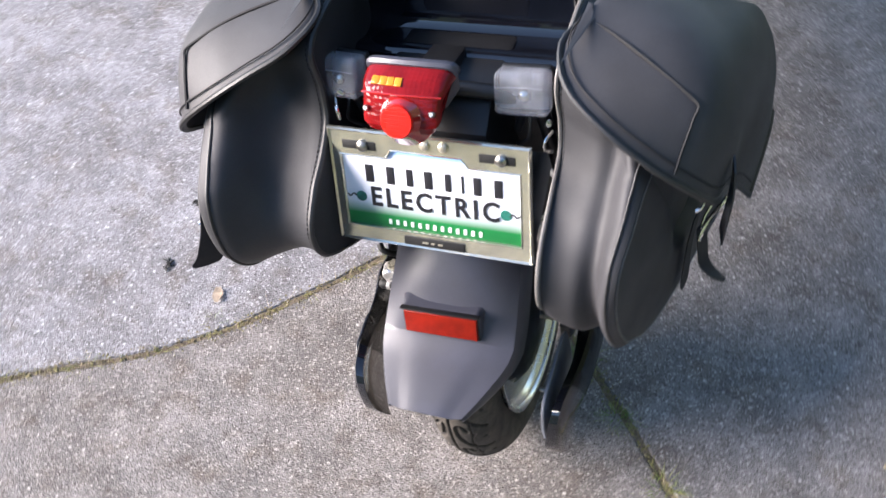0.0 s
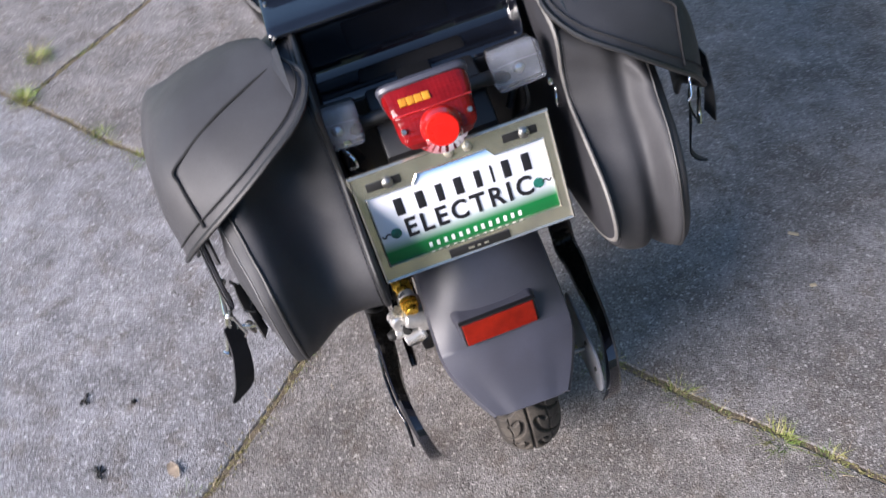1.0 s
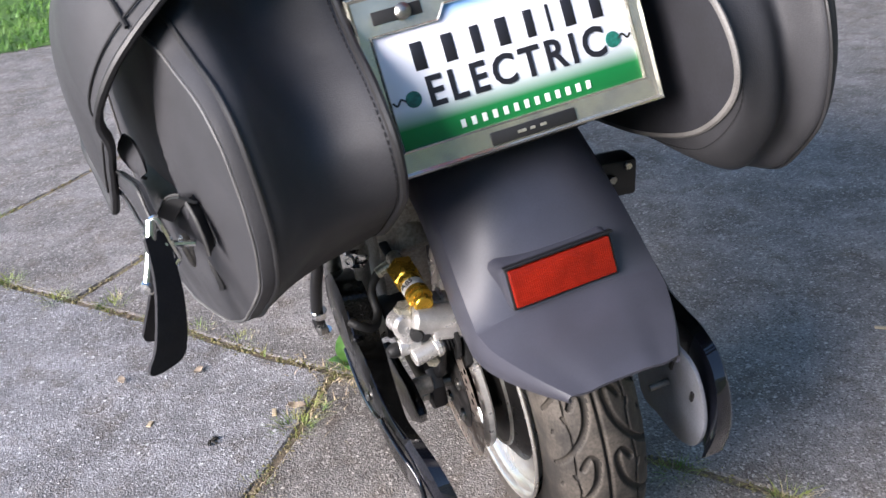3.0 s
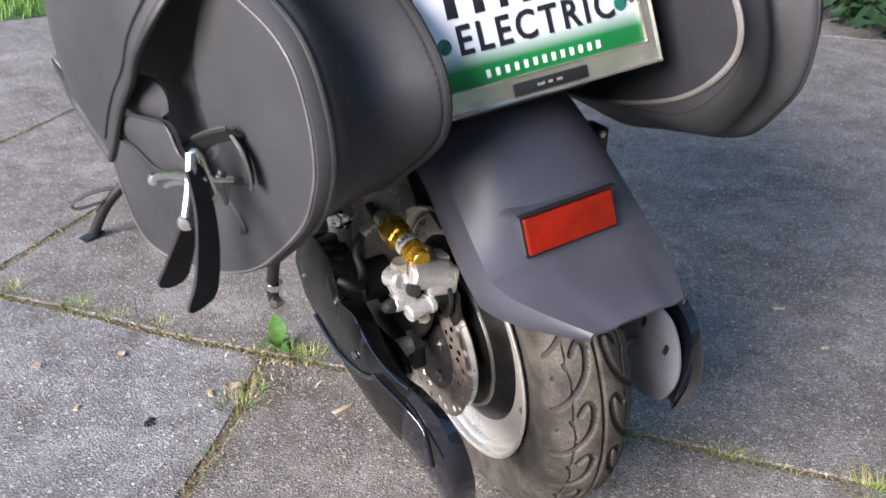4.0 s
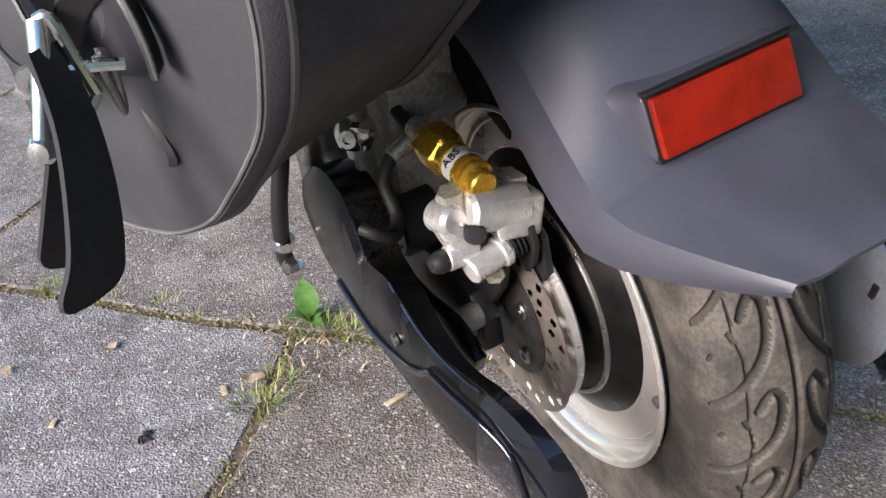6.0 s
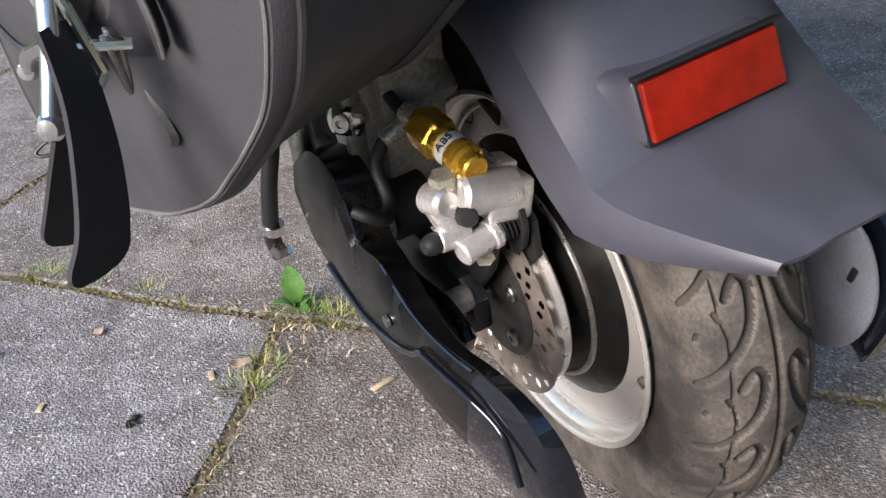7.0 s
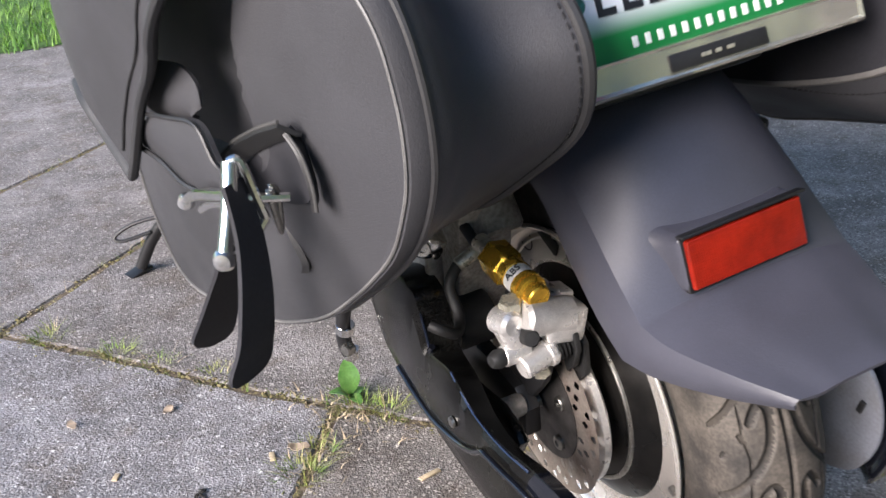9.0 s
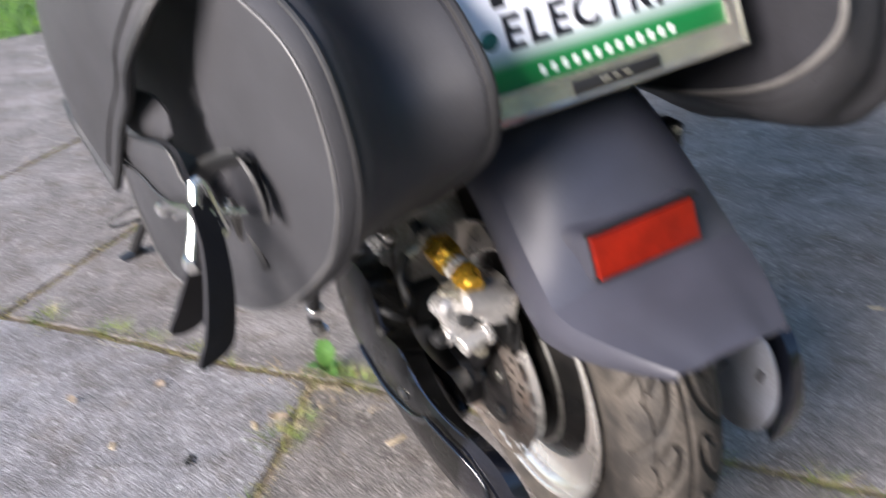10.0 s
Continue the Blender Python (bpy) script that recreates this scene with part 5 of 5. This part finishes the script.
part("bleed_cap", lathe([(0, 0.007), (0.004, 0.0112), (0.008, 0.0095), (0.017, 0.0092), (0.020, 0.0075), (0.0205, 0)], 20, (-0.153, -0.062, 0.415), (-0.25, -0.9, 0.3)), SOFT, caliper, "black bleed nipple cap")
part("mount_bolt", hexbolt((-0.138, -0.052, 0.362), (-0.3, -1, -0.1), 0.0105, 0.012), BRASS, caliper)
part("banjo_bolt", hexbolt((-0.160, -0.046, 0.440), (-0.1, -0.15, 1), 0.0135, 0.014), BRASS, caliper, "plated banjo bolt")
part("banjo", lathe([(0, 0.013), (0.003, 0.0150), (0.008, 0.0150), (0.010, 0.013)], 24, (-0.159, -0.044, 0.431), (-0.1, -0.15, 1)), BRASS, caliper)
part("pad_plate", prism([(-0.06, 0.40), (-0.075, 0.385), (-0.075, 0.345), (-0.055, 0.325), (-0.02, 0.33), (-0.02, 0.40)], -0.103 + 0.006, -0.088, "x", 0.002), SOFT, caliper)
part("caliper_bracket", prism([(-0.045, 0.40), (-0.055, 0.37), (-0.040, 0.338), (-0.015, 0.308), (0.03, 0.295), (0.05, 0.31), (0.03, 0.36), (0.02, 0.42), (-0.02, 0.43)], -0.128, -0.117, "x", 0.003), BLACK, scooter, "black caliper bracket")
CM = Vector((-0.132, -0.050, 0.412))
caliper.matrix_basis = Matrix.Translation(CM + Vector((0.002, -0.003, 0.005))) @ Matrix.Scale(0.90, 4) @ Matrix.Translation(-CM)
# pressure valve
VA, VB = Vector((-0.137, 0.038, 0.470)), Vector((-0.133, -0.074, 0.453))
vd = (VB - VA).normalized()
valve = part("brake_valve", lathe([(0.0, 0.017), (0.002, 0.019), (0.030, 0.019), (0.033, 0.016)], 6, VA + vd * 0.022, vd), GOLD, scooter, "gold anodised brake pressure valve", angle=20)
part("valve_body", lathe([(0, 0.0135), (0.002, 0.0155), (0.012, 0.0155), (0.013, 0.0145), (0.026, 0.0145), (0.027, 0.0155), (0.033, 0.0155), (0.034, 0.013), (0.036, 0.013), (0.037, 0.0155), (0.041, 0.0155), (0.043, 0.012), (0.052, 0.012), (0.054, 0.0105)], 32, VA + vd * 0.052, vd), GOLD, valve, angle=25)
part("valve_label", lathe([(0, 0.0148), (0.0125, 0.0148)], 32, VA + vd * 0.0655, vd), WHITE, valve, "white label band")
part("valve_stem", rod(VA - vd * 0.004, VA + vd * 0.024, 0.010, 18), BRASS, valve)
part("hose_fitting", rod(VA + Vector((0.0, 0.012, -0.012)), VA + Vector((-0.024, 0.013, -0.022)), 0.0075, 16), BRASS, valve)
side = Vector((-0.55, -0.1, 0.83)).normalized()
zax = (side - vd * side.dot(vd)).normalized()
xax = vd.cross(zax) * -1
LM = Matrix.Translation(VA + vd * 0.072 + zax * 0.0151) @ Matrix(((xax.x, -vd.x, zax.x, 0), (xax.y, -vd.y, zax.y, 0), (xax.z, -vd.z, zax.z, 0), (0, 0, 0, 1)))
lettering("ABS", 0.0105, INK, valve, LM, "black lettering")
part("brake_hose", tube([(-0.160, 0.052, 0.448), (-0.174, 0.048, 0.430), (-0.176, 0.030, 0.405), (-0.188, 0.012, 0.398), (-0.206, 0.004, 0.412), (-0.215, 0.012, 0.418)], 0.0060, 10), SOFT, scooter, "steel brake pipe")
part("brake_hose", tube([(-0.14, 0.044, 0.468), (-0.145, 0.09, 0.50), (-0.15, 0.16, 0.54), (-0.12, 0.28, 0.60)], 0.006, 10), SOFT, scooter, "black brake hose")
# shock absorber and its cast lower eye
part("shock_mount", lathe([(0, 0.0), (0, 0.060), (-0.006, 0.067), (-0.008, 0.078), (-0.003, 0.086), (0.012, 0.092), (0.030, 0.093)], 56, (-0.030, 0.115, 0.385), (1, 0, 0)), CREAM, scooter, "pale cast housing with bolt holes")
# solid black plugs stand in for the shade inside the housing's holes
part("hole_plug", lathe([(0, 0.0), (0, 0.011), (-0.0025, 0.0125), (-0.0025, 0.0135), (0.004, 0.015)], 24, (-0.044, 0.118, 0.410), (1, 0, 0)), SOFT, scooter)
part("hole_plug", rbox((-0.043, 0.070, 0.434), (0.012, 0.050, 0.022), 0.005, (25, 0, 0)), SOFT, scooter)
part("mount_bolt", rod((-0.046, 0.018, 0.434), (-0.028, 0.018, 0.434), 0.007, 14), STEEL, scooter)
part("shock_body", rod((-0.105, 0.06, 0.46), (-0.11, 0.20, 0.68), 0.028, 28, 0.004), INNERDUST, scooter, "dusty shock absorber")
arch = []
for k in range(25):
    a = radians(12 + 78 * k / 24)
    arch.append([Vector((x, AY + (0.318 - 0.02 * abs(x / 0.095) ** 3) * math.cos(a), AX + (0.318 - 0.02 * abs(x / 0.095) ** 3) * math.sin(a))) for x in (-0.095, -0.08, -0.05, 0.0, 0.05, 0.08, 0.095)])
part("inner_mudguard", grid(arch, 0.003), INNERDUST, scooter, "dusty brown underside of the mudguard", angle=60)
part("pivot_bush", rod((-0.20, 0.085, 0.36), (-0.13, 0.085, 0.36), 0.026, 28, 0.003), STEEL, scooter, "worn steel pivot bush")
part("pivot_bush", rod((-0.165, 0.085, 0.36), (-0.12, 0.085, 0.36), 0.030, 28, 0.003), SOFT, scooter)
part("axle_adjuster", rod((-0.168, -0.008, 0.300), (-0.135, -0.006, 0.298), 0.0125, 20, 0.002), GREYMETAL, scooter, "dull grey axle end")
part("frame_stay", tube([(-0.178, 0.085, 0.36), (-0.172, 0.080, 0.48), (-0.158, 0.085, 0.62)], 0.015, 12, flat=0.55), GREYMETAL, scooter, "black frame stay")
part("frame_stay", tube([(-0.205, 0.16, 0.38), (-0.20, 0.165, 0.44), (-0.20, 0.19, 0.50)], 0.013, 12), STEEL, scooter)
part("inner_frame", prism([(0.10, 0.34), (0.22, 0.36), (0.26, 0.62), (0.06, 0.66), (0.05, 0.52)], -0.150, -0.085, "x", 0.006), INNERDUST, scooter, "dusty inner frame plate")
part("clamp", rbox((-0.178, 0.078, 0.470), (0.030, 0.030, 0.028), 0.006, (20, 30, 0), seg=2), CHROME, scooter, "bright chrome clamp")
part("clamp_bolt", lathe([(0, 0.008), (0.004, 0.008), (0.004, 0.004), (0.002, 0.004), (0.002, 0)], 18, (-0.190, 0.062, 0.473), (-0.6, -0.7, 0.2)), STEEL, scooter)

# ---- side guards ----
def side_guard(s, xo):
    """A curved glossy black guard: a broad head in front, a deep flank, and a turned-in tail rounded off behind the wheel."""
    top = [(0.188, 0.372), (0.155, 0.412), (0.10, 0.440), (0.054, 0.436), (0.040, 0.405), (0.030, 0.376), (-0.018, 0.378), (-0.06, 0.354), (-0.11, 0.348), (-0.160, 0.349), (-0.203, 0.337), (-0.227, 0.302), (-0.231, 0.25), (-0.212, 0.198)]
    low = [(0.184, 0.352), (0.178, 0.336), (0.158, 0.312), (0.12, 0.291), (0.09, 0.282), (0.05, 0.270), (0.01, 0.261), (-0.04, 0.252), (-0.08, 0.245), (-0.115, 0.235), (-0.140, 0.222), (-0.160, 0.206), (-0.175, 0.192), (-0.190, 0.184)]
    out = [-0.214, -0.217, -0.219, -0.219, -0.219, -0.219, -0.219, -0.218, -0.216, -0.211, -0.205, -0.199, -0.195, -0.191]
    inn = [-0.200, -0.190, -0.182, -0.180, -0.180, -0.180, -0.186, -0.190, -0.194, -0.191, -0.185, -0.178, -0.171, -0.164]
    drop = [0.0, 0.0, 0.004, 0.006, 0.008, 0.008, 0.016, 0.014, 0.010, 0.006, 0.004, 0.0, 0.0, 0.0]
    rings = []
    for t, l, xa, xb, dz in zip(top, low, out, inn, drop):
        sh = 0.006
        ring = [(xb, t[0], t[1] - dz)] + [(xa + sh, t[0], t[1])] + [(xa - bulge, t[0] * (1 - k) + l[0] * k, t[1] * (1 - k) + l[1] * k) for k, bulge in ((0.07, 0.0), (0.3, 0.002), (0.5, 0.003), (0.75, 0.002), (0.93, 0.0))] + [(xa + sh, l[0], l[1]), (xa + 0.012, l[0], l[1]), (xb + 0.002, t[0] * 0.8 + l[0] * 0.2, t[1] * 0.8 + l[1] * 0.2 - dz)]
        rings.append([Vector((xo + s * -x, y, z)) for x, y, z in ring])
    cols = [catmull(c, 8) for c in zip(*rings)]
    rows = [list(r) for r in zip(*cols)]
    return loft(rows[:73], True, True), loft(rows[72:], True, True)


body, tail = side_guard(-1, 0.0)
guard = part("side_guard", body, DUSTY, scooter, "dusty glossy black side guard", angle=35)
part("guard_tail", tail, GLOSS, guard, "polished black tail", angle=50)
# thin metal tubes that draw the highlights along the guard's gloss edges
part("guard_glint", tube([(-0.212, 0.052, 0.432), (-0.212, 0.040, 0.405), (-0.213, 0.030, 0.378)], 0.0014, 6), GLINT, guard)
part("guard_glint", tube([(-0.213, -0.018, 0.378), (-0.213, -0.058, 0.354), (-0.212, -0.11, 0.347), (-0.209, -0.155, 0.348)], 0.0014, 6), GLINT, guard)
part("guard_scroll", tube([(-0.211, 0.028, 0.382), (-0.214, 0.038, 0.360), (-0.215, 0.022, 0.344), (-0.211, 0.004, 0.352)], 0.0035, 8), GLOSS, guard)
part("guard_lip", tube([(-0.219, 0.128, 0.304), (-0.221, 0.08, 0.295), (-0.223, 0.03, 0.293), (-0.223, -0.03, 0.303), (-0.223, -0.068, 0.318), (-0.222, -0.088, 0.330), (-0.220, -0.12, 0.330), (-0.217, -0.155, 0.328), (-0.210, -0.188, 0.310), (-0.212, -0.208, 0.272)], 0.0030, 10), GLOSS, guard, "raised rib along the flank")
part("guard_bolt", lathe([(0, 0.006), (0.003, 0.0055), (0.004, 0)], 16, (-0.222, -0.025, 0.3265), (-1, 0, 0)), STEEL, guard)
body, tail = side_guard(1, -0.024)
guard_r = part("side_guard", body, DUSTY, scooter, "dusty glossy black side guard", angle=35)
part("guard_tail", tail, GLOSS, guard_r, "polished black tail", angle=50)
part("guard_liner", prism([(p.x, p.y) for p in catmull([Vector((a, b, 0)) for a, b in ((-0.05, 0.335), (-0.05, 0.20), (-0.10, 0.185), (-0.140, 0.181), (-0.166, 0.186), (-0.188, 0.199), (-0.210, 0.232), (-0.219, 0.270), (-0.212, 0.312), (-0.188, 0.337), (-0.12, 0.343))], 4, True)], 0.1395, 0.1455, "x", 0.002), LINER, guard_r, "pale grey inner face")
for y, z in ((-0.150, 0.305), (-0.195, 0.285)):
    part("liner_clip", rbox((0.1385, y, z), (0.004, 0.006, 0.016), 0.001, (20, 0, 0)), SOFT, guard_r)
part("liner_pin", rod((0.112, -0.135, 0.268), (0.141, -0.135, 0.268), 0.0045, 14), STEEL, guard_r)

# pegs and the side stand
mount = part("peg_mount", rbox((0.153, 0.014, 0.500), (0.072, 0.040, 0.050), 0.005, (0, 8, 0)), BLACK, scooter, "black passenger peg mount")
part("mount_bolt", hexbolt((0.152, -0.008, 0.503), (0, -1, 0.1), 0.006, 0.005), STEEL, mount)
part("mount_bolt", hexbolt((0.176, -0.008, 0.515), (0, -1, 0.1), 0.005, 0.004), BRASS, mount)
part("foot_peg", tube([(-0.190, 0.262, 0.47), (-0.205, 0.268, 0.39), (-0.222, 0.276, 0.33), (-0.232, 0.288, 0.27), (-0.229, 0.294, 0.238)], 0.0095, 12), BLACK, scooter, "worn black foot peg")
part("peg_collar", rod((-0.2275, 0.284, 0.285), (-0.229, 0.287, 0.272), 0.0125, 18), CHROME, scooter)
part("peg_cap", lathe([(0, 0.0115), (0.010, 0.0115), (0.016, 0.007), (0.017, 0)], 18, (-0.226, 0.294, 0.240), (0.1, 0.1, -1)), CHROME, scooter)
part("peg_bolt", hexbolt((-0.226, 0.285, 0.25), (-1, -0.4, 0), 0.010, 0.012), STEEL, scooter)
stand = part("side_stand", tube([(-0.12, 0.90, 0.30), (-0.24, 1.02, 0.23), (-0.34, 1.09, 0.145), (-0.394, 1.125, 0.060)], 0.012, 12), BLACK, scooter, "black side stand")
part("stand_foot", rbox((-0.402, 1.130, 0.050), (0.05, 0.035, 0.006), 0.002, (0, -6.5, 20)), BLACK, stand)
part("stand_hook", tube([(-0.33, 1.09, 0.165), (-0.385, 1.11, 0.158), (-0.425, 1.12, 0.140), (-0.415, 1.11, 0.130), (-0.36, 1.09, 0.140)], 0.004, 8), BLACK, stand)

# ---- small things on the slabs ----
weed = thing("weed", pose(-0.097, 1.886, -0.008), "small broad-leaved green weed in the crack", "weed")


def broad_leaf(L, W, m):
    rows = []
    for i in range(9):
        t = i / 8
        w = W * math.sin(math.pi * min(t * 0.92 + 0.06, 1)) ** 0.8
        rows.append([m @ Vector((w * k, L * t, 0.012 * L / 0.05 * math.sin(math.pi * t) + 0.15 * w * abs(k))) for k in (-1, -0.5, 0, 0.5, 1)])
    return grid(rows, 0.0006)


for rz, rx, L, W in ((-10, 62, 0.055, 0.017), (80, 35, 0.04, 0.012), (190, 20, 0.035, 0.010), (-80, 25, 0.032, 0.010)):
    part("leaf", broad_leaf(L, W, pose(0, 0, 0.018 if rx > 50 else 0.004, rx, 0, rz)), LEAF, weed, "broad oval leaf")
part("stem", tube([(0, 0, 0), (0.001, 0.002, 0.012), (0.002, 0.004, 0.022)], 0.0018, 6), LEAF, weed)
for k, (x, y, r, L) in enumerate(((-0.068, 1.655, 12, 0.034), (-0.25, 1.80, 80, 0.02), (0.05, 0.95, 30, 0.02), (-0.46, 1.86, 60, 0.015), (0.845, 1.575, 145, 0.024), (0.812, 1.425, 170, 0.014))):
    tagged(part("wood_chip", rbox((0, 0, 0.0015), (L, 0.008, 0.003), 0.0008), STRAW, None, "pale splinter of wood lying on the concrete", m=pose(x, y, 0, 0, 0, r)), category="wood chip", group="wood chips")
for x, y, r, s in ((-0.628, 1.43, 20, 0.02), (-0.21, 1.80, 60, 0.016), (-0.50, 2.02, 10, 0.012), (-0.36, 1.99, 140, 0.012)):
    rows = [[Vector((s * (0.2 + math.sin(math.pi * (0.08 + 0.84 * i / 6))) * 0.5 * k, s * (i / 6 - 0.5) * 2, 0.004 + 0.10 * s * abs(k) + 0.1 * s * math.sin(i * 1.3))) for k in (-1, 0, 1)] for i in range(7)]
    tagged(part("dry_leaf", grid(rows, 0.0006), DRYLEAF, None, "curled pale brown dry leaf on the concrete", m=pose(x, y, 0.0, 0, 0, r)), category="leaf", group="dry leaves")
for x, y, s in ((-0.787, 1.475, 0.02), (-0.802, 1.672, 0.016), (-0.363, 1.765, 0.012), (-0.70, 1.63, 0.008)):
    bm = bmesh.new()
    for _ in range(7):
        a = rand(0, 6.28)
        tube([(rand(-s, s) * 0.3, rand(-s, s) * 0.3, 0.002), (s * 0.5 * math.cos(a), s * 0.5 * math.sin(a), 0.004), (s * math.cos(a + 0.5), s * math.sin(a + 0.5), 0.001)], 0.0016, 5, bm)
    tagged(part("dark_debris", bm, SPECK, None, "dark crumbled plant debris on the concrete", m=pose(x, y, 0, 0, 0, 0)), category="debris", group="dark debris")
